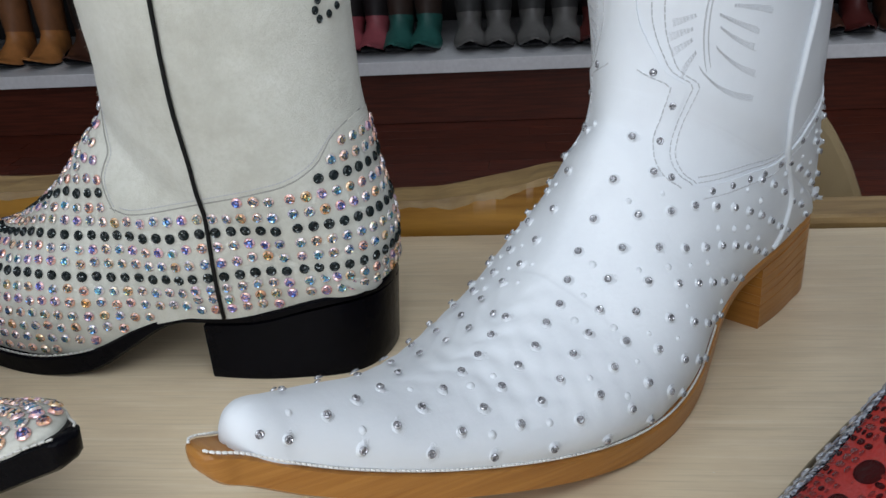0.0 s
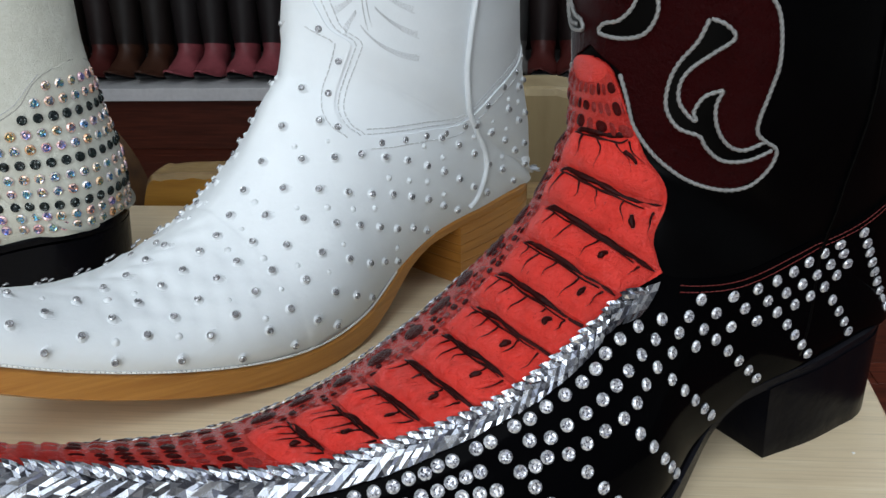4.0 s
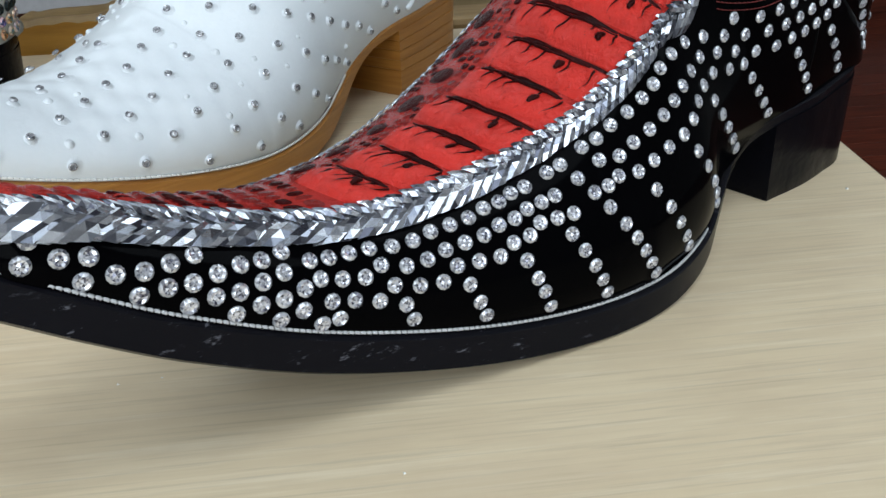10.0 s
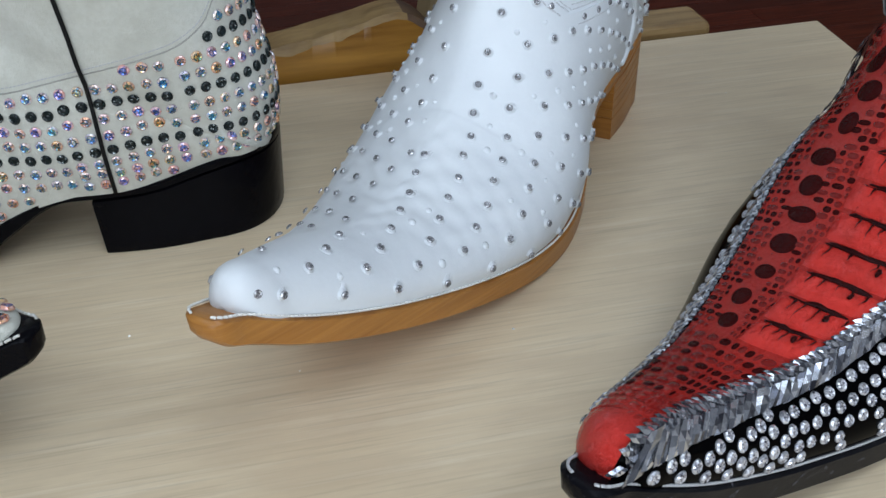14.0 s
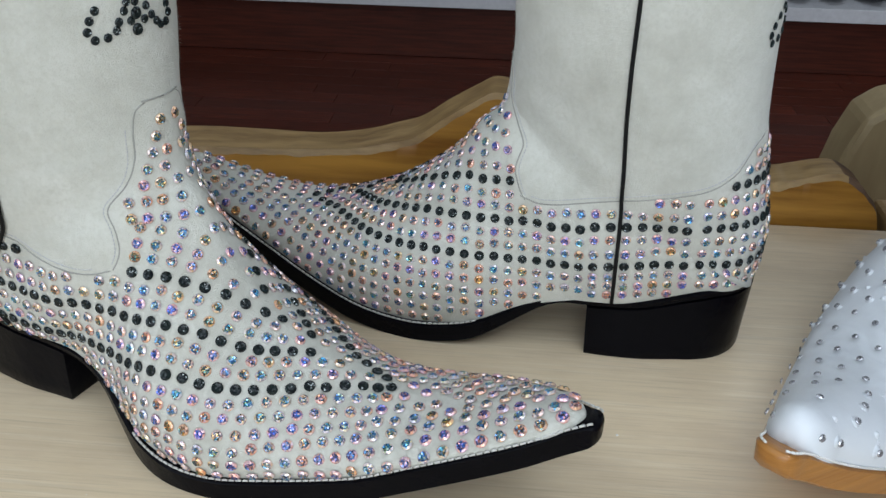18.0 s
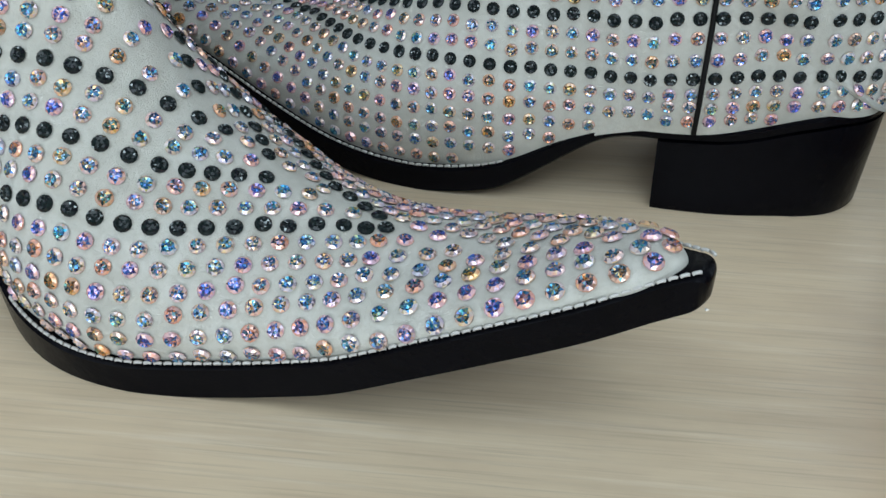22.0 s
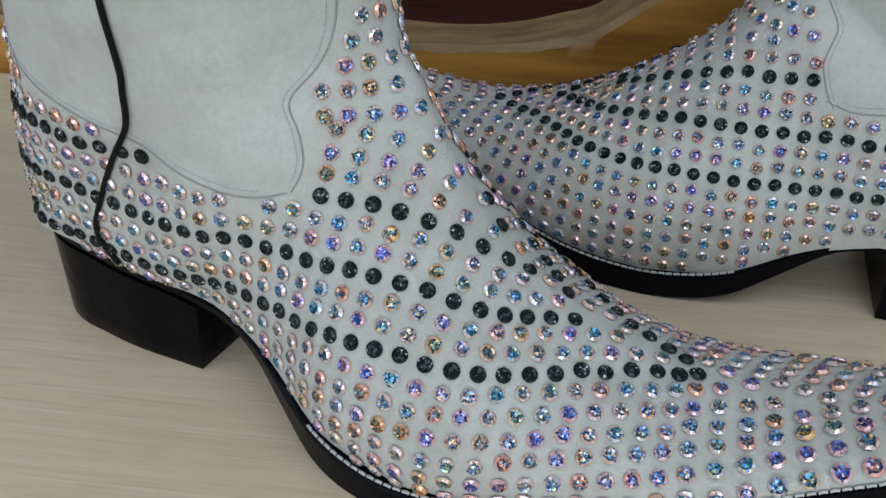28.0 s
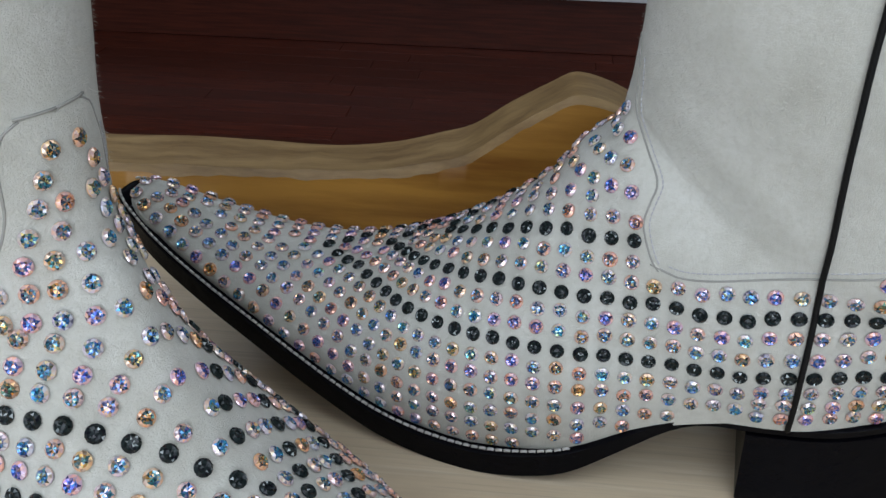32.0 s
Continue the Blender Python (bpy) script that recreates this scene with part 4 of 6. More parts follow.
                        lots[False][0 if sign == near else 1].append(gem_pose(hit[0] + nor * 0.0007, nor, 0.0025 * rnd.uniform(0.96, 1.04), rnd.uniform(0, 6.3)))
    z, row = 0.0975, 0
    while z < 0.1385:
        for sign in (1, -1):
            before, arc, want, a = None, 0.0, 0.0033 * (1 + (row % 2)), 0.0
            while a < 1.2:
                hit = boot.tree.ray_cast(Vector((0.06, 0, z)), Vector((math.cos(a), sign * math.sin(a), 0.0)))
                if hit[0] is None:
                    break
                if before is not None:
                    arc += (hit[0] - before).length
                before = hit[0]
                if arc >= want:
                    want += 0.0064
                    if fn(hit[0]) > 0.0022 and apart.take(hit[0]):
                        nor = hit[1] if hit[1].x > 0 else -hit[1]
                        lots[False][0 if sign == near else 1].append(gem_pose(hit[0] + nor * 0.0007, nor, 0.00228, rnd.uniform(0, 6.3)))
                a += 0.012
        z += 0.0060
        row += 1
    vamp = [c for c in boot.root.children if c.name.startswith("vamp")][0]
    for dark, me, mat, name in ((False, GEM_AB, AB, "crystal"), (True, GEM_SMOKE, SMOKE, "smoke_crystal")):
        front, rest = lots[dark]
        front.sort(key=lambda m: abs(m.translation.x - sum(stretch_x) / 2))
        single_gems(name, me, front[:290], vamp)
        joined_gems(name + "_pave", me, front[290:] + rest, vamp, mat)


def suede_boot(label, place, ahead, seam, near, stretch_x, collar, front, levels, thick=0.0112, breast=0.076, **shape):
    b = Boot(label, place, ahead, **shape)
    b.rise = 0.10

    def fn(p):
        return vamp_value(p, collar, front, collar[-1][1] - 0.0003, 0.1418)
    value = grid_value(b.grid, fn)
    b.upper("shaft", 0.006 - value, SUEDE, 0.0, label="smooth cream suede shaft")
    b.upper("vamp", value, SUEDE, 0.0003, 0.0006, "cream suede vamp set with crystals")
    b.sole(BLACKSOLE, thick, 0.005, "black leather sole")
    b.heel(BLACKSOLE, breast, label="black block heel")
    for sign in (1, -1):
        pts = b.trace(seam, sign, 0.0014)
        v, f = tube(pts, 0.0009, 8)
        part("side_seam", mesh_from(v, f, True), BLACKCORD, b.root, "black corded side seam")
        edge = [Vector((x, y * sign + b.sway(x), b.feather(x) + 0.0004)) for x, y in b.outline(0.0009, 120) if x > 0.125]
        bead_line(edge, 0.00048, "welt_stitching", STITCHPALE, b.root, 0.0027, "white welt stitching")
        hem = [(x, curve(collar, x) + 0.0002) for x in np.linspace(0.006, collar[-1][0] - 0.0005, 28)]
        v, f = tube(b.trace(hem, sign, 0.0001, 2), 0.00036, 6)
        part("collar_edge", mesh_from(v, f, True), GROOVE, b.root, "grey seam along the collar")
        hem = [(curve(front, z) - 0.0002, z) for z in np.linspace(0.0775, 0.141, 30)]
        v, f = tube(b.trace(hem, sign, 0.0001, 2), 0.00036, 6)
        part("collar_edge", mesh_from(v, f, True), GROOVE, b.root, "grey seam along the collar")
        hem = []
        for a in np.linspace(0.0, 1.2, 40):
            way = Vector((math.cos(a), sign * math.sin(a), 0))
            hit = b.tree.ray_cast(Vector((0.06, 0, 0.1416)), way)
            if hit[0] is not None and hit[0].x > curve(front, 0.1408) - 0.0006:
                hem.append(hit[0] + way * 0.0003)
        if len(hem) > 3:
            v, f = tube(hem, 0.00036, 6)
            part("collar_edge", mesh_from(v, f, True), GROOVE, b.root, "grey seam along the collar")
        line = [(x, curve(collar, x) + 0.0022) for x in np.linspace(0.012, 0.108, 26)]
        bead_line(b.trace(line, sign, 0.0001, 2), 0.00022, "collar_stitching", STITCHGREY, b.root, 0.0016)
        line = [(curve(front, z) - 0.0018, z) for z in np.linspace(0.079, 0.134, 24)]
        bead_line(b.trace(line, sign, 0.0001, 2), 0.00022, "collar_stitching", STITCHGREY, b.root, 0.0016)
    crystal_rows(b, fn, near, stretch_x, levels)
    return b


bootC = suede_boot("cream suede boot set with iridescent and smoke crystals", (-0.0691, 0.3756), (-0.99, 0.14), [(0.065, 0.0285), (0.065, 0.050), (0.065, 0.075), (0.0655, 0.10), (0.0665, 0.13), (0.0662, 0.17), (0.063, 0.28)], 1, (-0.01, 0.25), COLLAR_C, FRONT_C, [(0.03, 0.0530), (0.053, 0.0517), (0.087, 0.0487), (0.13, 0.0480)], thick=0.0108, breast=0.0762, welt=0.0046, turn=-1.71, keen=-0.5122,
    ridge=[(0.14, -0.0005), (0.165, 0.0005), (0.19, 0.0008), (0.22, 0.0035), (0.25, 0.0028), (0.28, 0.0035)],
    rise=[(0.02, 0.0031), (0.06, -0.0010), (0.1, 0.0047), (0.14, 0.0016), (0.18, -0.0011), (0.22, 0.0015), (0.26, 0.0039), (0.3, 0.0056)],
    sway=[(0.02, -0.0058), (0.08, 0.0015), (0.14, -0.0009), (0.2, -0.0019), (0.26, -0.0010)],
    girth=[(0.1, -0.0011), (0.16, -0.0034), (0.2, -0.0031), (0.24, -0.0024), (0.28, -0.0010)],
    shin=[(0.1, -0.0053), (0.14, -0.0058), (0.2, -0.0036)],
    calf=[(0.05, 0.0026), (0.1, 0.0030), (0.17, 0.0030)])
bootD = suede_boot("cream suede pointed boot covered in rows of iridescent crystals", (-0.4380, 0.3431), (0.941, -0.338), [(0.0500, 0.035), (0.0456, 0.0462), (0.0526, 0.0626), (0.0611, 0.0781), (0.0690, 0.0900), (0.0715, 0.1019), (0.0718, 0.1143), (0.071, 0.17), (0.07, 0.28)], -1, (0.10, 0.31), COLLAR_D, FRONT_D, [(0.03, 0.0405), (0.08, 0.0395), (0.1175, 0.0433), (0.13, 0.0452)], thick=0.0121, wide=0.92, snip=0.006, square=0.0068, snout=1.9, blunt=2.0, turn=-0.4815, keen=0.1075, tip=-0.0014, nose=0.0066,
    ridge=[(0.14, 0.0004), (0.165, -0.0089), (0.19, -0.0093), (0.22, -0.0048), (0.25, -0.0052), (0.28, -0.0029), (0.3, -0.0035)],
    rise=[(0.05, 0.0002), (0.1, 0.0001), (0.14, 0.0007), (0.18, -0.0011), (0.22, -0.0023), (0.26, -0.0003), (0.29, -0.0007), (0.31, -0.0040)],
    sway=[(0.02, 0.0031), (0.08, 0.0028), (0.14, -0.0031), (0.2, -0.0033), (0.26, 0.0012), (0.31, 0.0006)],
    girth=[(0.04, 0.0011), (0.1, -0.0005), (0.16, 0.0015), (0.2, -0.0041), (0.24, -0.0000), (0.28, -0.0005), (0.3, -0.0044)],
    shin=[(0.1, -0.0023), (0.14, -0.0039), (0.2, -0.0024)],
    calf=[(0.05, 0.0002), (0.1, 0.0001), (0.17, 0.0001)])


def nap(boot, count, low, high, spread, seed):
    """Loose fibres standing out from the suede of the leg."""
    r = random.Random(seed)
    verts, faces = [], []
    for _ in range(count):
        a, z = math.radians(r.uniform(*spread)), r.uniform(low, high)
        way = Vector((math.cos(a), math.sin(a), 0))
        hit = boot.tree.ray_cast(Vector((0.06, 0, z)), way)
        if hit[0] is None:
            continue
        lean = (way + Vector((r.uniform(-1, 1), r.uniform(-1, 1), r.uniform(-1, 0.6))) * 0.8).normalized()
        long, side = r.uniform(0.0005, 0.0017), way.cross(lean).normalized() * 0.00005
        bend = hit[0] + lean * long * 0.6 + Vector((0, 0, -0.1 * long))
        k = len(verts)
        verts += [hit[0] - side, hit[0] + side, bend + side * 0.8, bend - side * 0.8, bend + (lean + Vector((0, 0, -0.5))) * long * 0.4]
        faces += [(k, k + 1, k + 2, k + 3), (k + 3, k + 2, k + 4)]
    shaft = [c for c in boot.root.children if c.name.startswith("shaft")][0]
    part("suede_nap", mesh_from(verts, faces), SUEDE, shaft, "fine loose suede fibres")["kind"] = "stuff"


nap(bootD, 2600, 0.118, 0.26, (-70, 40), 6)
nap(bootC, 1800, 0.118, 0.26, (-60, 70), 7)


def studs(boot, places, large=()):
    """Smoke crystals round the leg at (degrees from its front, height)."""
    poses = []
    for k, (a, z) in enumerate(places):
        way = Vector((math.cos(math.radians(a)), math.sin(math.radians(a)), 0))
        hit = boot.tree.ray_cast(Vector((0.06, 0, z)), way)
        if hit[0] is not None:
            poses.append(gem_pose(hit[0] + way * 0.0002, way, 0.0023 if k in large else 0.0017, k))
    single_gems("smoke_crystal", GEM_SMOKE, poses, boot.root)


studs(bootD, [(-20, 0.1774), (-22, 0.174), (-23, 0.1701), (-21, 0.167), (-17, 0.1674), (-14, 0.1695), (-13, 0.1724), (-11, 0.176), (-10, 0.1791), (-7, 0.1788), (-7, 0.1746), (-7, 0.1687), (-9, 0.1721), (-4, 0.1718), (-3, 0.1764), (-1, 0.1727), (1, 0.1699), (3, 0.1681), (6, 0.1683), (8, 0.1712), (7, 0.1747)], (10, 11))
studs(bootC, [(164, 0.1646), (160, 0.1609), (158, 0.1573), (160, 0.1538), (166, 0.1549), (172, 0.1571), (177, 0.1605), (-179, 0.164), (169, 0.168)])

# ---------------------------------------------------------------- white ostrich boot
LINE_A = [(-0.02, 0.122), (0.004, 0.113), (0.0285, 0.1035), (0.0508, 0.0945), (0.062, 0.0880), (0.0736, 0.0812), (0.0945, 0.0820), (0.1155, 0.0832), (0.1255, 0.0842)]
FRONT_A = [(0.070, 0.1225), (0.0853, 0.1275), (0.0898, 0.1318), (0.0956, 0.1330), (0.1026, 0.1306), (0.1114, 0.1268), (0.1190, 0.1245), (0.1235, 0.1240), (0.1255, 0.1262), (0.1289, 0.1294), (0.1355, 0.1312), (0.1427, 0.1324), (0.150, 0.1331), (0.1586, 0.1335), (0.18, 0.1345), (0.20, 0.144)]
bootA = Boot("white ostrich leather boot with small crystals and tan sole", (0.1131, 0.4702), (-0.652, -0.758), stretch=1.06, shift=0.012, folds=0.00028, turn=1.647, keen=0.1583, tip=0.0062, nose=0.0114,
    ridge=[(0.14, 0.0013), (0.165, -0.0030), (0.19, -0.0041), (0.22, 0.0010), (0.25, 0.0053), (0.28, 0.0106), (0.31, 0.0119)],
    rise=[(0.06, 0.0032), (0.12, 0.0034), (0.18, 0.0009), (0.22, 0.0013), (0.26, -0.0003), (0.3, 0.0027), (0.33, 0.0075)],
    sway=[(0.02, -0.0031), (0.08, -0.0040), (0.14, -0.0026), (0.2, -0.0004), (0.26, -0.0023), (0.33, -0.0021)],
    girth=[(0.04, 0.0016), (0.1, 0.0021), (0.16, -0.0015), (0.2, -0.0020), (0.24, -0.0029), (0.28, -0.0042), (0.31, -0.0044), (0.33, -0.0016)],
    shin=[(0.1, -0.0028), (0.14, -0.0065), (0.2, -0.0046)],
    calf=[(0.05, 0.0021), (0.1, 0.0038), (0.17, 0.0024)])


# stitched feathers of the shaft: from the stem over a bend to the tip, seen from the side
FEATHERS = [
    ((0.1127, 0.1524), (0.1038, 0.1512), (0.0954, 0.1492)), ((0.1169, 0.1498), (0.1091, 0.1452), (0.1001, 0.1418)), ((0.1160, 0.1453), (0.1100, 0.1390), (0.1008, 0.1358)),
    ((0.1162, 0.1379), (0.1093, 0.1288), (0.0986, 0.1253)), ((0.1207, 0.1308), (0.1147, 0.1185), (0.0977, 0.1157)), ((0.1223, 0.1501), (0.1261, 0.1487), (0.1290, 0.1480)),
    ((0.1226, 0.1450), (0.1260, 0.1443), (0.1294, 0.1426)), ((0.1225, 0.1413), (0.1259, 0.1384), (0.1288, 0.1367)), ((0.1213, 0.1368), (0.1246, 0.1310), (0.1264, 0.1281)),
    ((0.1200, 0.1564), (0.1213, 0.1456), (0.1184, 0.1291)), ((0.1188, 0.1564), (0.1200, 0.1456), (0.1172, 0.1310)),
]


def vamp_a(p):
    return vamp_value(p, LINE_A, FRONT_A, 0.0838, 0.185)


value = grid_value(bootA.grid, vamp_a)
bootA.upper("shaft", 0.006 - value, WHITE, 0.0, label="smooth white leather shaft")
vampA = bootA.upper("vamp", value, WHITE, 0.0009, 0.0014, "white quilled leather vamp")
bootA.sole(TANSOLE, 0.0116, 0.006, "tan leather sole with a clear edge")
bootA.heel(TANSOLE, 0.072, label="stacked tan leather heel", lifts=5)
for sign in (1, -1):
    pts = bootA.trace([(0.0660, 0.039), (0.0607, 0.0431), (0.0555, 0.0546), (0.0565, 0.0642), (0.0640, 0.0773), (0.0715, 0.090), (0.0745, 0.1076), (0.0743, 0.1239), (0.0716, 0.1392), (0.0692, 0.1534), (0.068, 0.20), (0.067, 0.28)], sign, 0.0012)
    v, f = tube(pts, 0.0014, 8)
    part("piping", mesh_from(v, f, True), WHITE, bootA.root, "white leather piping")
    edge = [Vector((x, y * sign + bootA.sway(x), bootA.feather(x) + 0.0006)) for x, y in bootA.outline(0.0010, 120) if x > 0.115]
    bead_line(edge, 0.00048, "welt_stitching", STITCHWHITE, bootA.root, 0.0018, "white welt stitching")
    for gap in (0.0016, 0.0036, -0.0045):
        line = [(x, curve(LINE_A, x) + gap) for x in np.linspace(0.010, 0.1252, 30)]
        bead_line(bootA.trace(line, sign, 0.0001 if gap > 0 else 0.001, 2), 0.00026, "collar_stitching", STITCHDULL, bootA.root, 0.0028)
        line = [(curve(FRONT_A, z) - gap, z) for z in np.linspace(0.0842, 0.172, 38)]
        bead_line(bootA.trace(line, sign, 0.0001 if gap > 0 else 0.001, 2), 0.00026, "collar_stitching", STITCHDULL, bootA.root, 0.0028)
    for rise in (0.0, 0.042):
        for feather in FEATHERS:
            for off in range(5):
                start, bend, end = (np.array(p) for p in feather)
                across = np.array((0.25, 1.0)) * (0.0007 * off)
                line = [tuple((1 - u) ** 2 * start + 2 * u * (1 - u) * (bend * 1.0) + u * u * end - across * (0.35 + 0.65 * u) + np.array((0, rise))) for u in np.linspace(0, 1, 9)]
                pts = bootA.trace(line, sign, 0.0001, 1)
                if len(pts) > 5:
                    bead_line(pts, 0.00010, "shaft_stitching", STITCHDULL, bootA.root, 0.0013)


def quill_mesh():
    verts, faces = [], []
    for r, h in ((1.25, -0.10), (0.88, 0.0), (0.58, 0.22), (0.34, 0.50)):
        for k in range(10):
            a = 2 * math.pi * k / 10
            verts.append((r * math.cos(a), r * math.sin(a), h))
    verts.append((0, 0, 0.60))
    for i in range(3):
        for k in range(10):
            faces.append((i * 10 + k, i * 10 + (k + 1) % 10, i * 10 + 10 + (k + 1) % 10, i * 10 + 10 + k))
    for k in range(10):
        faces.append((30 + k, 30 + (k + 1) % 10, 40))
    me = mesh_from(verts, faces, True)
    me.materials.append(WHITE)
    return me


QUILL = quill_mesh()
rnd = random.Random(11)
gems, quills = [], []
for sign in (1, -1):
    for c, (p, t) in enumerate(bootA.around(0.0108, 0.005, 0.004)):
        if p.x > bootA.nose - 0.002:
            continue
        way = bootA.climb(p, t, sign, lambda q: vamp_a(q) < 0.003)
        if len(way) < 8:
            continue
        arc = 0.0068 + (0.0077 if c % 2 else 0.0)
        k = 0
        while arc < way[-1][0] - 0.001:
            loc, nor = bootA.mark(way, arc + rnd.uniform(-0.0008, 0.0008))
            lean = (nor + Vector((0.25, 0, 0.1)) * rnd.uniform(0.2, 1.0)).normalized()
            quills.append(gem_pose(loc + nor * 0.0006, lean, rnd.uniform(0.0027, 0.0032), rnd.uniform(0, 6)))
            gems.append(gem_pose(loc + nor * 0.0006 + lean * 0.0017, lean, 0.0014, rnd.uniform(0, 6)))
            if rnd.random() < 0.5 and arc + 0.009 < way[-1][0]:
                loc, nor = bootA.mark(way, arc + rnd.uniform(0.005, 0.009))
                quills.append(gem_pose(loc + nor * 0.0005, nor, rnd.uniform(0.0018, 0.0026), rnd.uniform(0, 6)))
            arc += 0.0155
            k += 1
    for x in np.linspace(0.012, 0.118, 10):
        loc, nor = bootA.side(float(x), curve(LINE_A, float(x)) - 0.0022, sign)
        if loc is not None:
            gems.append(gem_pose(loc + nor * 0.001, nor, 0.0015, rnd.uniform(0, 6)))
    for z in np.linspace(0.090, 0.168, 7):
        loc, nor = bootA.side(curve(FRONT_A, float(z)) + 0.0024, float(z), sign)
        if loc is not None:
            gems.append(gem_pose(loc + nor * 0.001, nor, 0.0015, rnd.uniform(0, 6)))
    loc, nor = bootA.side(bootA.nose - 0.0062, bootA.feather(bootA.nose - 0.0062) + 0.0080, sign)
    if loc is not None:
        gems.insert(0, gem_pose(loc + nor * 0.0010, nor, 0.0014, 1.0))
single_gems("quill", QUILL, quills[:300], vampA)
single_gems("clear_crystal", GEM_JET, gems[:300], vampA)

# ---------------------------------------------------------------- black patent boot with a red crocodile vamp
bootB = Boot("black patent boot with red crocodile vamp and clear crystals", (0.2490, 0.3158), (-0.822, -0.569), stretch=1.09, turn=-0.1181, keen=-0.1672, tip=0.0043, nose=0.0099,
    ridge=[(0.14, 0.0029), (0.165, 0.0017), (0.19, 0.0017), (0.22, 0.0052), (0.25, 0.0058), (0.28, 0.0087), (0.31, 0.0130)],
    rise=[(0.02, 0.0012), (0.06, 0.0008), (0.12, 0.0036), (0.18, -0.0000), (0.22, -0.0023), (0.26, -0.0027), (0.3, 0.0049), (0.33, 0.0108)],
    sway=[(0.02, -0.0023), (0.08, -0.0034), (0.14, -0.0001), (0.2, 0.0006), (0.26, -0.0001), (0.33, 0.0048)],
    girth=[(0.04, -0.0033), (0.1, -0.0044), (0.16, -0.0042), (0.2, -0.0066), (0.24, -0.0073), (0.28, -0.0059), (0.31, -0.0040), (0.33, -0.0032)],
    shin=[(0.1, 0.0004), (0.14, 0.0004), (0.2, 0.0003)],
    calf=[(0.05, 0.0010), (0.1, 0.0011), (0.17, 0.0007)])
RED = [(0.0880, 0.0270), (0.1348, 0.0256), (0.1476, 0.0272), (0.1598, 0.0274), (0.1771, 0.0258), (0.1905, 0.0228), (0.2086, 0.0188), (0.2281, 0.0147), (0.2421, 0.0114), (0.2554, 0.0086), (0.2748, 0.0068), (0.2866, 0.0063), (0.3058, 0.0072), (0.323, 0.006)]
LACE = [(0.088, 0.030), (0.1336, 0.0290), (0.1523, 0.0318), (0.1643, 0.0318), (0.1807, 0.0298), (0.1946, 0.0276), (0.2129, 0.0245), (0.2264, 0.0220), (0.2381, 0.0193), (0.2533, 0.0165), (0.2612, 0.0157), (0.2801, 0.0141), (0.2918, 0.0136), (0.302, 0.0127), (0.313, 0.011)]
LINE_B = [(-0.0320, 0.118), (-0.0080, 0.112), (0.0180, 0.099), (0.0425, 0.0882), (0.0510, 0.0850), (0.0720, 0.0785), (0.0930, 0.0757), (0.1107, 0.0768), (0.1225, 0.0796)]
FRONT_B = [(0.070, 0.1180), (0.0796, 0.1220), (0.0860, 0.1238), (0.0914, 0.1232), (0.1029, 0.1185), (0.1134, 0.1218), (0.1251, 0.1255), (0.133, 0.1272), (0.1385, 0.1288), (0.15, 0.1380)]


def vamp_b(p):
    return vamp_value(p, LINE_B, FRONT_B, 0.0796, 0.1415)


def red_edge(x, y):
    """Half width of the panel; it reaches further down the boot's far side."""
    near = curve(RED, min(max(x, 0.088), 0.323))
    return near if y >= 0 else max(near * 1.08, 0.62 * bootB.half(x) - 0.12 * max(x - 0.29, 0))


def lace_edge(x, y):
    """Lower edge of the lacing."""
    return curve(LACE, min(max(x, 0.088), 0.313)) if y >= 0 else red_edge(x, y) + 0.0038


def red_b(p):
    x, y, z = p
    return min(red_edge(x, y) - abs(y), (x - 0.1205) * 2 if z < 0.0805 else x - 0.07, vamp_b(p) * 1.5, 0.322 - x)


valB, redB = grid_value(bootB.grid, vamp_b), grid_value(bootB.grid, red_b)
bootB.upper("shaft", 0.006 - valB, SHAFTBLACK, 0.0, label="black leather shaft")
foxing = bootB.upper("vamp", valB, PATENT, 0.0008, 0.0013, "glossy black patent vamp set with crystals")
panel = bootB.upper("crocodile_panel", redB, REDCROC, 0.0016, 0.0014, "red crocodile leather panel")
bootB.sole(SCUFFED, 0.0114, 0.006, "black sole with scuffed edge")
bootB.heel(BLACKSOLE, 0.0720, label="black stacked heel")

# scales of the panel
gridB, nrmB = bootB.grid, grid_normals(bootB.grid)
rowsB, colsB, _ = gridB.shape
mid = (colsB - 1) / 2
def reach_of(i, way):
    """Columns from the ridge to the panel's edge in row i."""
    j = int(mid)
    if redB[i, j] <= 0:
        return 0.0
    while 0 < j < colsB - 1 and redB[i, j] > 0:
        j += way
    a, b = redB[i, j - way], redB[i, j]
    return abs(j - way - mid) + a / max(a - b, 1e-6)


reach = [reach_of(i, 1) for i in range(rowsB)]
reach_far = [reach_of(i, -1) for i in range(rowsB)]
ridge = gridB[:, int(mid)]
runB = np.concatenate([[0], np.cumsum(np.linalg.norm(np.diff(ridge, axis=0), axis=1))])


def on_panel(s, f):
    i = min(max(float(np.interp(s, runB, np.arange(rowsB))), 0), rowsB - 1.001)
    i0, u = int(i), i - int(i)
    edge = reach if f >= 0 else reach_far
    r = edge[i0] * (1 - u) + edge[i0 + 1] * u
    j = min(max(mid + f * r, 0), colsB - 1.001)
    j0, w = int(j), j - int(j)

    def mixed(g):
        return (g[i0, j0] * (1 - w) + g[i0, j0 + 1] * w) * (1 - u) + (g[i0 + 1, j0] * (1 - w) + g[i0 + 1, j0 + 1] * w) * u
    return mixed(gridB), mixed(nrmB)


BOW = 0.006
fine = {}


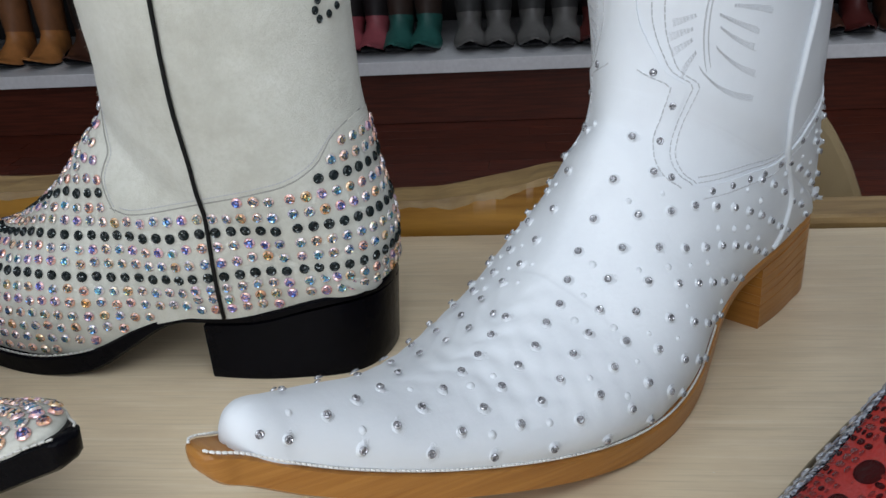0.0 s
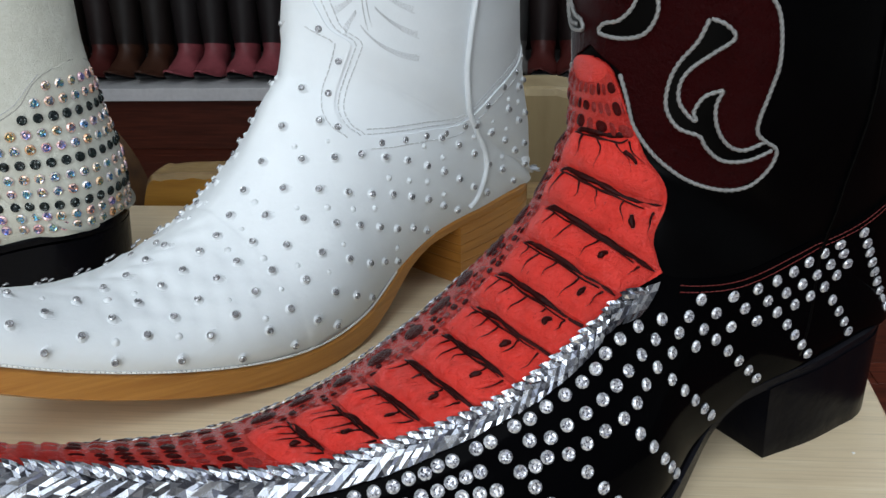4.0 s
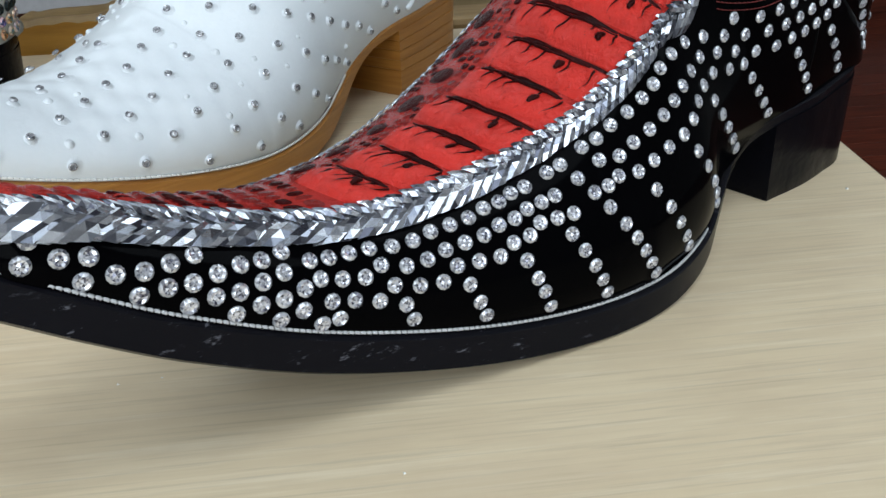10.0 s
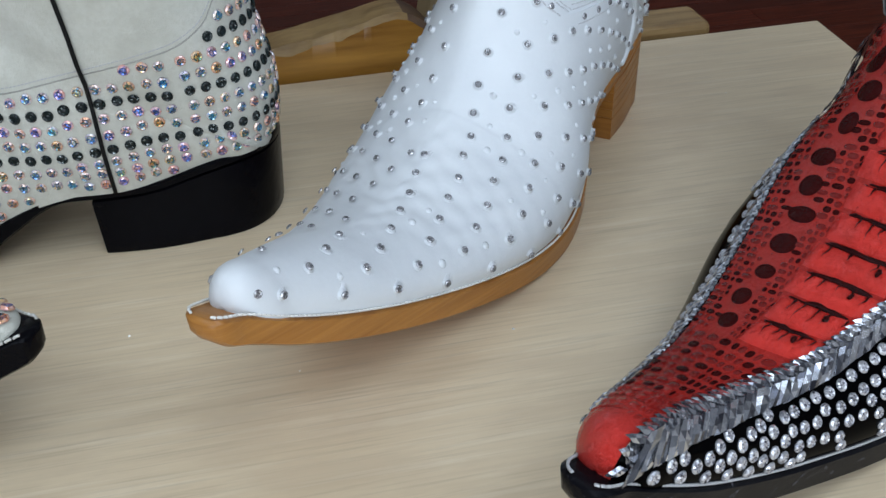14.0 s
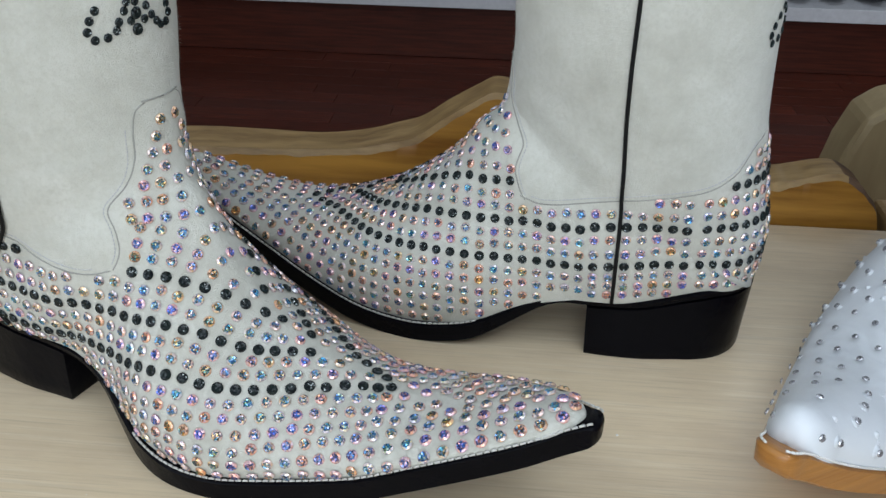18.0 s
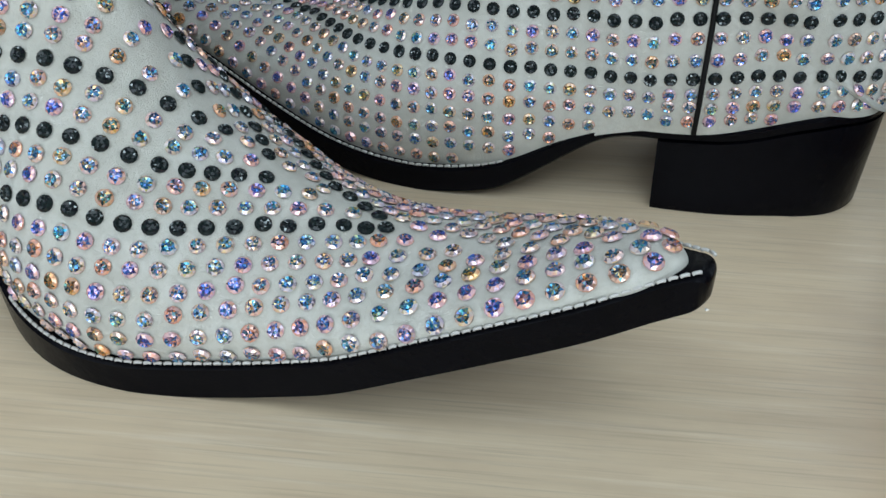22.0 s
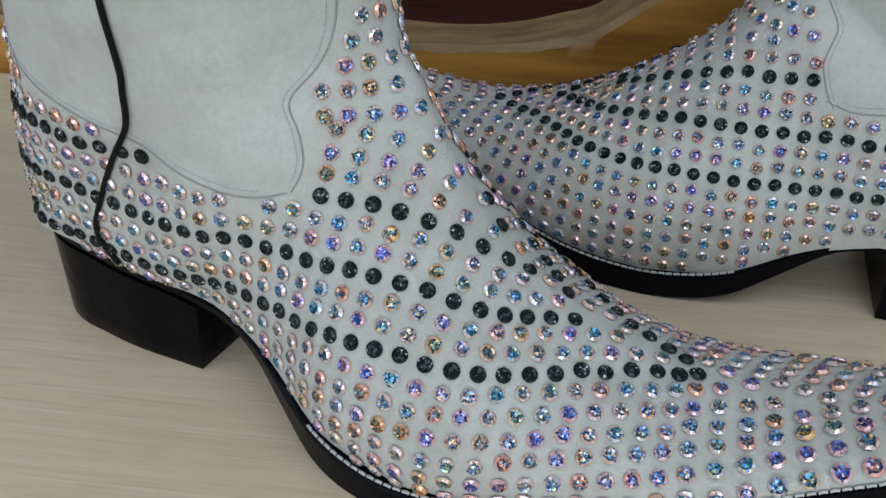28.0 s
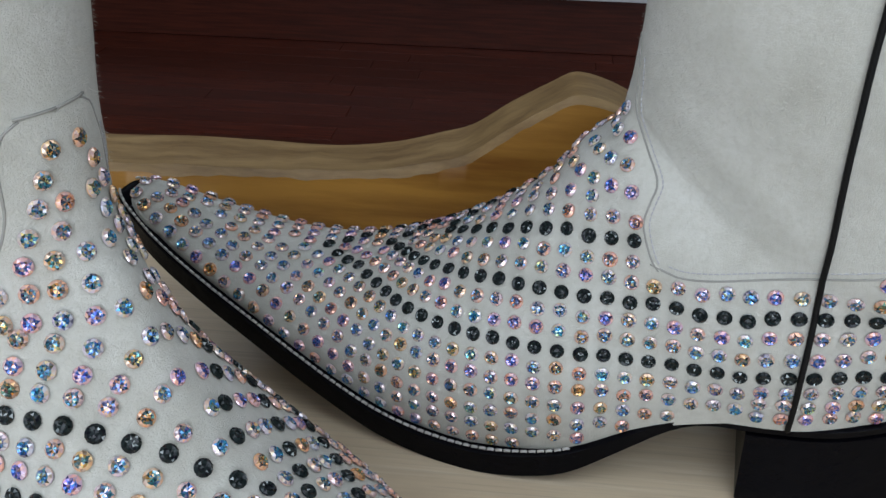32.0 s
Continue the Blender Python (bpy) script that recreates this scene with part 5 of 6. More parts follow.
def swell(a, f, s, cracks):
    """How far a belly scale stands out, of its full height: a runs from -1 to 1 along it."""
    h = (1 - abs(a) ** 3) * (1.0 - 0.2 * a) * (0.86 + 0.5 * noise.noise(Vector((f * 5, s * 160, 3.0))))
    for c, deep in cracks:
        h *= 1 - deep * math.exp(-((f - c) / 0.03) ** 2) * min(max(0.35 + 0.75 * a, 0), 1)
    return h


def scale(s0, s1, f0, f1, bow, height, round_, material=None, cracks=(), across=6, small=False):
    """One raised scale of the panel between the places s0, s1 along it and f0, f1 across it, furrowed at the cracks."""
    n = 6
    verts, faces = [], []
    for i in range(n + 1):
        for j in range(across + 1):
            a, b = 2 * i / n - 1, 2 * j / across - 1
            ra, rb = a * math.sqrt(1 - round_ * b * b / 2), b * math.sqrt(1 - round_ * a * a / 2)
            f = (f0 + f1) / 2 + rb * (f1 - f0) / 2
            s = (s0 + s1) / 2 + ra * (s1 - s0) / 2 + bow * f * f
            p, q = on_panel(s, f)
            edge = 1 - 0.55 * b * b - 0.45 * b ** 8 if across == 6 else 1 - b ** 8
            h = height * edge * (swell(a, f, s, cracks) if across > 6 else (1 - a ** 4) * (1.0 - 0.25 * a))
            verts.append(tuple(p + q * (h + 0.0019 - 0.0006 * max(0, 1 - (s - 0.016) / 0.016))))
    for i in range(n):
        for j in range(across):
            k = i * (across + 1) + j
            faces.append((k, k + 1, k + across + 2, k + across + 1))
    if small:
        lot = fine.setdefault(material, ([], []))
        k = len(lot[0])
        lot[0].extend(verts)
        lot[1].extend(tuple(k + c for c in f) for f in faces)
        return
    me = mesh_from(verts, faces, True)
    me.materials.append(material or REDCROC)
    part("scale", me, None, panel)


last = float(np.interp(max(i for i in range(rowsB) if reach[i] > 2), np.arange(rowsB), runB))
bed_v, bed_f = [], []
for i in range(61):
    for j in range(15):
        f = -0.98 + 1.96 * j / 14
        p, q = on_panel(0.016 + (last - 0.022) * i / 60 + BOW * f * f, f)
        bed_v.append(tuple(p + q * (0.00185 - 0.0006 * max(0, 1 - i / 5))))
for i in range(60):
    for j in range(14):
        k = i * 15 + j
        bed_f.append((k, k + 1, k + 16, k + 15))
part("groove", mesh_from(bed_v, bed_f, True), REDGROOVE, panel)
rnd = random.Random(4)


def dark_line(name, way, radius, taper, lifts):
    """A dark raised line along (s, f) places of the panel, uneven in width."""
    pts = []
    for (s, f), lift in zip(way, lifts):
        p, q = on_panel(s + BOW * f * f, f)
        pts.append(Vector(p) + Vector(q) * lift)
    v, f = tube(pts, 1.0, 6)
    n, seed = len(pts), rnd.uniform(0, 99)
    for i, c in enumerate(pts):
        full = (i + 0.3) / n if taper else 0.55 + 0.6 * math.sin(math.pi * (i + 0.4) / n)
        r = radius * full * (1.0 + 0.6 * noise.noise(Vector((i * 0.30, seed, 0))))
        for k in range(6):
            v[i * 6 + k] = c + (v[i * 6 + k] - c) * r
    part(name, mesh_from(v, f, True), RIDGELINE, panel)



s = 0.016
while s < last - 0.006:
    big = 0.080 < s < last - 0.030
    deep = 0.0126 * rnd.uniform(0.94, 1.06) if big else 0.0058 if s < 0.1 else 0.0048
    if big:
        # a belly scale with furrows, under a dark ridge
        first = -0.12 + rnd.uniform(-0.05, 0.05)
        cracks = [(f + rnd.uniform(-0.05, 0.05), rnd.uniform(0.4, 0.85)) for f in np.linspace(first + 0.22, 0.88, rnd.choice((4, 5, 5)))]
        s0, s1 = s + 0.0009, s + deep - 0.0007
        scale(s0, s1, first, 0.985, BOW, 0.0028, 0.10, None, cracks, 22)
        dark_line("ridge_line", [(s + deep + 0.0008 * noise.noise(Vector((f * 4, s * 300, 0))) - (0.006 * (1 - (f - first) / 0.2) ** 2 if f < first + 0.2 else 0), f) for f in np.linspace(first - 0.02, 0.97, 28)], 0.00105, False, [0.0012] * 28)
        dark_line("ridge_line", [(s + deep - 0.0013 + 0.0007 * noise.noise(Vector((f * 5, s * 200, 7))), f) for f in np.linspace(first + 0.12, 0.85, 24)], 0.00034, False, [0.0028] * 24)
        for c, depth in cracks + [(rnd.uniform(0.66, 0.80), 1.8)]:
            low, top = (rnd.uniform(-0.8, 0.15), 0.86) if depth < 1 else (-0.1, 0.45)
            way, lifts = [], []
            for u in np.linspace(0, 1, 8):
                a, f = low + (top - low) * u, c + 0.03 * noise.noise(Vector((u * 2, c * 40, s * 90)))
                way.append((s0 + (s1 - s0) * (a + 1) / 2, f))
                lifts.append(0.0019 + 0.0028 * swell(a, f, way[-1][0] + BOW * f * f, cracks) + 0.0003)
            dark_line("crease", way, 0.00022 + 0.00030 * depth, depth < 1, lifts)
        # smaller cells towards the far edge, with a large dark oval in each row
        mid_f, w = rnd.uniform(-0.60, -0.44), rnd.uniform(0.09, 0.17)
        scale(s + deep * rnd.uniform(0.10, 0.30), s + deep * rnd.uniform(0.70, 0.92), mid_f - w, mid_f + w, BOW, 0.0007, 0.95, DARKSCALE)
        for q in range(4):
            f = -0.99
            while f < first - 0.03:
                wide = rnd.uniform(0.06, 0.17)
                a = s + deep * (q / 4 + rnd.uniform(0.0, 0.08))
                if abs(f + wide / 2 - mid_f) > w + 0.02:
                    scale(a, a + deep * rnd.uniform(0.15, 0.20), f + 0.008, min(f + wide - 0.016, first - 0.01), BOW, 0.0004, 0.85, DARKSCALE if rnd.random() < 0.40 else DEEPCROC, small=True)
                f += wide
    else:
        lo = -0.97
        while lo < 0.95:
            width = rnd.uniform(0.14, 0.30)
            dark = s > 0.034 and rnd.random() < 0.55
            scale(s + rnd.uniform(0.0004, 0.0012), s + deep - rnd.uniform(0.0006, 0.0012), lo + 0.015, min(lo + width - 0.03, 0.97), BOW * 0.6, 0.0005, 0.9, DARKSCALE if dark else REDGROOVE if s < 0.04 else DEEPCROC, small=not dark)
            lo += width
    s += deep
for material, lot in fine.items():
    part("fine_scaling", mesh_from(*lot, True), material, panel, "small scales of the crocodile leather")["kind"] = "stuff"

# silver lacing along both edges of the panel
def foil(seed):
    """A flat ribbon of foil, one long, folded along its middle and bowed, with pointed ends."""
    r = random.Random(seed)
    verts, faces = [], []
    twist = r.uniform(-0.08, 0.08)
    for i in range(5):
        u = i / 4 * 2 - 1
        for w in (-1.0, 0.1, 1.0):
            wide = 0.25 * (1 - 0.25 * abs(u) ** 6)
            verts.append((u * 0.5 - 0.16 * w + r.uniform(-0.02, 0.02), w * wide, 0.16 * (1 - u * u) + 0.12 * (1 - w * w) + twist * u * w + r.uniform(-0.03, 0.03)))
    for i in range(4):
        for j in range(2):
            k = i * 3 + j
            faces += [(k, k + 3, k + 4), (k, k + 4, k + 1)]
    n = len(verts)
    verts += [(x, y, z - 0.05) for x, y, z in verts]
    edge = [3 * i for i in range(5)] + [13] + [3 * i + 2 for i in range(4, -1, -1)] + [1]
    for a, b in zip(edge, edge[1:] + edge[:1]):
        faces.append((b, a, n + a, n + b))
    me = mesh_from(verts, faces)
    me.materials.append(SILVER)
    return me


STRIPS = [foil(k) for k in range(5)]


def lace_at(s, sign, out):
    """A place beside the panel's edge: out runs from its edge to the lacing's lower edge."""
    i = min(max(float(np.interp(s, runB, np.arange(rowsB))), 0), rowsB - 1.001)
    i0 = int(round(i))
    ring, nn = gridB[i0], nrmB[i0]
    js = range(int(mid), colsB) if sign > 0 else range(int(mid), -1, -1)
    before = None
    for j in js:
        xx = ring[j][0]
        over = abs(ring[j][1]) - red_edge(xx, sign) * (1 - out) - lace_edge(xx, sign) * out
        if over >= 0:
            u = 0.0 if before is None else over / max(over - before, 1e-9)
            return Vector(ring[j]).lerp(Vector(ring[j - sign]), u), Vector(nn[j])
        before = over
    return None, None


# the crumpled foil under the strips
rnd = random.Random(21)
verts, faces, before = [], [], False
for s in np.arange(0.004, 0.218, 0.0011):
    row = [lace_at(float(s) + rnd.uniform(-0.0004, 0.0004), 1, out) for out in (-0.06, 0.13, 0.32, 0.51, 0.70)]
    fits = all(p is not None and p.x > 0.1275 and (p.x > 0.15 or p.z > 0.060) for p, _ in row)
    if fits:
        for k, (p, q) in enumerate(row):
            verts.append(p + q * (0.0020 - 0.0003 * k + rnd.uniform(-0.00045, 0.00045)))
        n = len(verts) - 10
        if before:
            for k in range(4):
                faces += [(n + k, n + k + 5, n + k + 6), (n + k, n + k + 6, n + k + 1)]
    before = fits
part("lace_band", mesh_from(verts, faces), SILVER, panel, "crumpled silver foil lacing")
far_lacing = [[], []]
for sign in (1, -1):
    s, k = 0.004, 0
    while s < (0.218 if sign > 0 else 0.25):
        for out, turn, lift, long in ((0.56, 0.60, 0.0014, 1.42), (0.10, -0.42, 0.0022, 0.70)):
            loc, nor = lace_at(s, sign, out)
            nxt, _ = lace_at(s + 0.006, sign, out)
            if loc is None or nxt is None or loc.x < (0.1290 if sign > 0 else 0.108) or sign > 0 and loc.x < 0.15 and loc.z < 0.062:
                continue
            d = (nxt - loc).normalized()
            side = nor.cross(d).normalized()
            m = Matrix((d, side, nor)).transposed().to_4x4()
            wide = (Vector(lace_at(s, sign, 1.0)[0] or loc) - Vector(lace_at(s, sign, 0.0)[0] or loc)).length
            size = max(0.0058 if sign > 0 else 0.0045, wide * 1.05) * long
            strip = STRIPS[(k * 7 + int(lift * 1e4)) % 5]
            place = Matrix.Translation(loc + nor * (lift + rnd.uniform(0, 0.0004))) @ m @ Matrix.Rotation(turn * sign + rnd.uniform(-0.06, 0.06), 4, "Z") @ Matrix.Rotation(0.10 + rnd.uniform(-0.08, 0.08), 4, "X") @ Matrix.Diagonal((size, max(size * 0.62, 0.0045), 0.0024, 1))
            if sign > 0:
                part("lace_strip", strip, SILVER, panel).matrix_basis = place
            else:
                n = len(far_lacing[0])
                far_lacing[0].extend(place @ v.co for v in strip.vertices)
                far_lacing[1].extend(tuple(n + q for q in f.vertices) for f in strip.polygons)
        s += 0.0034
        k += 1

part("far_lacing", mesh_from(*far_lacing), SILVER, panel, "silver foil lacing of the far edge")["kind"] = "stuff"

# crystals: two rows under the lacing and columns down to the welt

def stop(q):
    return (q.z > 0.062 and vamp_b(q) < 0.0052) or (q.x > 0.116 and abs(q.y) < lace_edge(q.x, q.y) + 0.0004 and q.z > bootB.feather(q.x) + 0.01 + 0.028 * min(max((0.20 - q.x) / 0.05, 0), 1))


poses, apart = [], Spacing(0.0039)
rnd = random.Random(9)
LEAN_B = ((0.0, 0.75), (0.0534, 0.95), (0.0746, 1.08), (0.0981, 1.05), (0.1247, 0.82), (0.1456, 0.76), (0.16, 0.68), (0.177, 0.56), (0.1944, 0.50), (0.2124, 0.55), (0.2295, 0.60), (0.2474, 0.60), (0.29, 0.12))
FEET = [(0, 0.2454), (1, 0.2277), (2, 0.2098), (3, 0.1926), (4, 0.1754), (5, 0.1585), (6, 0.1420), (7, 0.1220), (8, 0.1000), (9, 0.0765), (10, 0.0545), (11, 0.034), (12, 0.015)]
APART = [(0.02, 0.0062), (0.05, 0.0078), (0.10, 0.0082), (0.125, 0.0074), (0.15, 0.0063), (0.17, 0.0056), (0.30, 0.0054)]
for sign in (1, -1):
    for c in range(37):
        x = curve(FEET, c / 3)
        p, q = (Vector((v, bootB.half(v) - 0.0045, bootB.feather(v))) for v in (x, x + 0.002))
        t = Vector((1, 0, -curve(LEAN_B, x)))
        if x > 0.16:
            t += Vector((0, q.y - p.y, q.z - p.z)) * (0.9 * min((x - 0.16) / 0.09, 1.0) / 0.002)
        t.normalize()
        way = bootB.climb(p, t, sign, stop)
        if len(way) < 3:
            continue
        end = way[-1][0]
        if end > 0.1:
            continue
        rows = max(int(round((end - 0.0066) / eased(APART, p.x))), 1)
        for k in range(rows + 1):
            arc = end - 0.0016 - k * (end - 0.0066) / rows
            if k > 2 and c % 3 or sign < 0 and p.x > 0.13 and k:
                continue
            loc, nor = bootB.mark(way, arc)
            if not apart.take(loc):
                continue
            poses.append(gem_pose(loc + nor * 0.0008, (nor + Vector((rnd.uniform(-1, 1), rnd.uniform(-1, 1), rnd.uniform(-1, 1))) * 0.05).normalized(), 0.00192, rnd.uniform(0, 6)))
for sign in (1, -1):
    for c, (p, t) in enumerate(bootB.around(0.0046, 0.0040, 0.015, ((0.0, 0.2), (0.29, 0.1)))):
        if not 0.250 < p.x < 0.314:
            continue
        way = bootB.climb(p, t, sign, stop)
        arc = 0.0028 + 0.0024 * (c % 2)
        while len(way) > 2 and arc < way[-1][0] + 0.0004:
            loc, nor = bootB.mark(way, arc)
            arc += 0.0047
            if (sign > 0 or c % 2 == 0) and apart.take(loc):
                poses.append(gem_pose(loc + nor * 0.0008, nor, 0.0020, rnd.uniform(0, 6)))
# beside the back seam
for sign in (1, -1):
    for a in (0.20, 0.52):
        z = 0.042 + 0.003 * (a > 0.3)
        while z < 0.106:
            way = Vector((-math.cos(a), sign * math.sin(a), 0))
            hit = bootB.tree.ray_cast(Vector((0.045, 0, z)), way)
            z += 0.0062
            if hit[0] is not None and vamp_b(hit[0]) > 0.0052 and apart.take(hit[0]):
                poses.append(gem_pose(hit[0] + way * 0.0009, way, 0.00192, rnd.uniform(0, 6)))
poses.sort(key=lambda m: m.translation.y < 0)
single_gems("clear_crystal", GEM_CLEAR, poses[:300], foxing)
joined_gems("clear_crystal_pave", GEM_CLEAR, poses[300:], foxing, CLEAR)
for sign in (1, -1):
    edge = [Vector((x, y * sign + bootB.sway(x), bootB.feather(x) + 0.0005)) for x, y in bootB.outline(0.0014, 120) if x > 0.125]
    bead_line(edge, 0.00042, "welt_stitching", STITCHGREY, bootB.root, 0.0015, "pale welt stitching")
    for gap in (-0.0022, -0.0042):
        line = [(x, curve(LINE_B, x) + gap) for x in np.linspace(0.016, 0.118, 26)]
        bead_line(bootB.trace(line, sign, 0.0009, 2), 0.00015, "collar_stitching", REDTHREAD, bootB.root, 0.0018, "fine red stitching")
    v, f = tube(bootB.trace([(0.0620, 0.038), (0.0610, 0.06), (0.0620, 0.10), (0.0630, 0.16), (0.0630, 0.28)], sign, 0.0004), 0.0008, 6)
    part("side_seam", mesh_from(v, f, True), SHAFTBLACK, bootB.root)

# oxblood inlay of the shaft with black cut-outs and twisted cords: degrees round the leg from its front, and height
AXIS = 0.06
BACK_EDGE = [(0.095, 30.0), (0.1016, 37.5), (0.1083, 47.2), (0.1135, 48.8), (0.1165, 44.8), (0.1192, 42.1), (0.1236, 42.3), (0.1312, 44.5), (0.1403, 46.3), (0.153, 44.5), (0.160, 38.6), (0.1634, 32.8), (0.1655, 28.0), (0.17, 27.0), (0.19, 36.0), (0.22, 45.0), (0.30, 40.0)]
LOW_EDGE = [(0.0, 0.1425), (4.0, 0.1395), (9.1, 0.1355), (11.0, 0.1287), (12.4, 0.1213), (15.5, 0.1149), (19.0, 0.1100), (23.9, 0.1054), (29.7, 0.1026), (35.9, 0.1016), (41.9, 0.1032), (47.2, 0.1083), (55.0, 0.112)]


def inlay(p):
    x, y, z = p
    a = math.degrees(math.atan2(abs(y), x - AXIS))
    return min((curve(BACK_EDGE, min(max(z, 0.095), 0.30)) - a) * 0.0011, z - curve(LOW_EDGE, min(a, 55.0)), 0.28 - z)


def leg_trace(points, sign, lift, fine=6):
    """Points (degrees, height) laid on the leg, smoothed between."""
    out = []
    for i in range(len(points) - 1):
        p0, p1, p2, p3 = (np.array(points[min(max(j, 0), len(points) - 1)]) for j in (i - 1, i, i + 1, i + 2))
        for k in range(fine + (i == len(points) - 2)):
            u = k / fine
            a, z = 0.5 * (2 * p1 + (p2 - p0) * u + (2 * p0 - 5 * p1 + 4 * p2 - p3) * u * u + (3 * p1 - p0 - 3 * p2 + p3) * u**3)
            way = Vector((math.cos(math.radians(a)), sign * math.sin(math.radians(a)), 0))
            hit = bootB.tree.ray_cast(Vector((AXIS, 0, z)), way)
            if hit[0] is not None:
                out.append(hit[0] + way * lift)
    return out


bootB.upper("inlay", grid_value(bootB.grid, inlay), OXBLOOD, 0.0009, 0.0012, "oxblood crocodile inlay with corded scrolls")
HEM = [(9.1, 0.1355), (11.0, 0.1287), (12.4, 0.1213), (15.5, 0.1149), (19.0, 0.1100), (23.9, 0.1054), (29.7, 0.1026), (35.9, 0.1016), (41.9, 0.1032), (47.2, 0.1083), (48.8, 0.1135), (44.8, 0.1165), (42.1, 0.1192), (42.3, 0.1236), (44.5, 0.1312), (46.3, 0.1403), (44.5, 0.1530), (38.6, 0.1599), (32.8, 0.1634), (28.5, 0.1648)]
SCROLL = [(28.4, 0.1513), (26.0, 0.1453), (21.9, 0.1395), (19.7, 0.1337), (19.3, 0.1270), (21.9, 0.1213), (26.8, 0.1188), (28.4, 0.1154), (32.5, 0.1113), (39.7, 0.1110), (47.2, 0.1137)]
CURL = [(28.8, 0.1513), (32.2, 0.1497), (34.3, 0.1462), (29.6, 0.1422), (24.6, 0.1380), (22.2, 0.1338), (22.0, 0.1288), (24.2, 0.1247), (26.0, 0.1233), (25.4, 0.1260), (27.8, 0.1302), (32.2, 0.1319)]
TAIL = [(32.2, 0.1319), (30.5, 0.1273), (31.0, 0.1214), (33.9, 0.1161), (38.5, 0.1142), (44.8, 0.1165)]
HOOK = [(0.4, 0.1647), (3.8, 0.1608), (8.4, 0.1590), (10.9, 0.1615), (12.5, 0.1578), (11.4, 0.1535), (8.2, 0.1499), (4.2, 0.1486), (3.2, 0.1460), (9.2, 0.1452), (14.4, 0.1470), (17.2, 0.1528), (16.3, 0.1589), (13.4, 0.1632), (11.4, 0.1660)]
BROW = [(28.5, 0.1648), (35.1, 0.1658), (42.3, 0.1643), (50.0, 0.1625)]
LOOP = [(13.7, 0.1608), (6.7, 0.1606), (2.0, 0.1641)]
DART = [(14.5, 0.1535), (12.6, 0.1474), (6.1, 0.1471)]
INSETS = [
    (SCROLL[:7], [(32.2, 0.1497), (34.0, 0.1462), (29.6, 0.1422), (24.6, 0.1380), (22.2, 0.1338), (22.0, 0.1288), (26.0, 0.1233)]),
    ([(27.8, 0.1300), (25.8, 0.1250), (27.4, 0.1180), (29.6, 0.1140), (34.0, 0.1111), (39.7, 0.1110), (47.2, 0.1137)], [(32.2, 0.1319), (30.7, 0.1280), (30.6, 0.1240), (31.4, 0.1200), (33.9, 0.1161), (38.5, 0.1142), (44.8, 0.1165)]),
    ([(11.4, 0.1655), (13.4, 0.1632), (16.3, 0.1589), (17.2, 0.1528), (14.4, 0.1470), (9.2, 0.1452), (3.2, 0.1460)], [(10.9, 0.1640), (10.9, 0.1615), (12.4, 0.1578), (11.8, 0.1540), (9.2, 0.1503), (5.5, 0.1489), (3.2, 0.1478)]),
    ([(0.4, 0.1647), (3.8, 0.1608), (8.4, 0.1590), (10.9, 0.1615)], [(0.5, 0.1720), (4.0, 0.1725), (8.0, 0.1725), (11.0, 0.1700)]),
]
for sign in (1, -1):
    for line in (HEM, SCROLL, CURL, TAIL, HOOK, BROW, LOOP, DART):
        if sign > 0 and line in (LOOP, DART):
            continue
        rope_line(leg_trace(line, sign, 0.0014, 10), 0.00066, 0.0019, "cord", CORDGREY, bootB.root, "silver-grey twisted cord")
    for rail, other in INSETS:
        a, b = leg_trace(rail, sign, 0.0012), leg_trace(other, sign, 0.0012)
        n = min(len(a), len(b))
        verts, faces = [], []
        for p, q in zip(a[:n], b[:n]):
            for u in (0.0, 0.33, 0.67, 1.0):
                c = p.lerp(q, u)
                loc = bootB.tree.find_nearest(c)[0]
                verts.append(loc + Vector((loc.x - AXIS, loc.y, 0)).normalized() * 0.0012)
        for i in range(n - 1):
            for k in range(3):
                faces.append((4 * i + k, 4 * i + k + 1, 4 * i + k + 5, 4 * i + k + 4))
        part("inset", mesh_from(verts, faces, True), SHAFTBLACK, bootB.root, "black leather inset")

# ---------------------------------------------------------------- shelves with more boots behind
SHELF_Y, SHELF_Z = 3.2, 0.235
setting("shelf_low", box_bm(-3.1, 3.5, SHELF_Y, 3.9, SHELF_Z - 0.045, SHELF_Z, 0.002), SHELFWHITE, "long white shelf with rows of boots")
setting("plinth", box_bm(-3.1, 3.5, SHELF_Y + 0.06, 3.9, 0.0, SHELF_Z - 0.045), FLOORWOOD, "dark red-brown plinth under the shelf")
setting("shelf_high", box_bm(-3.1, 3.5, SHELF_Y + 0.05, 3.9, 0.70, 0.735, 0.002), DARKBACK, "dark upper shelf with boots")



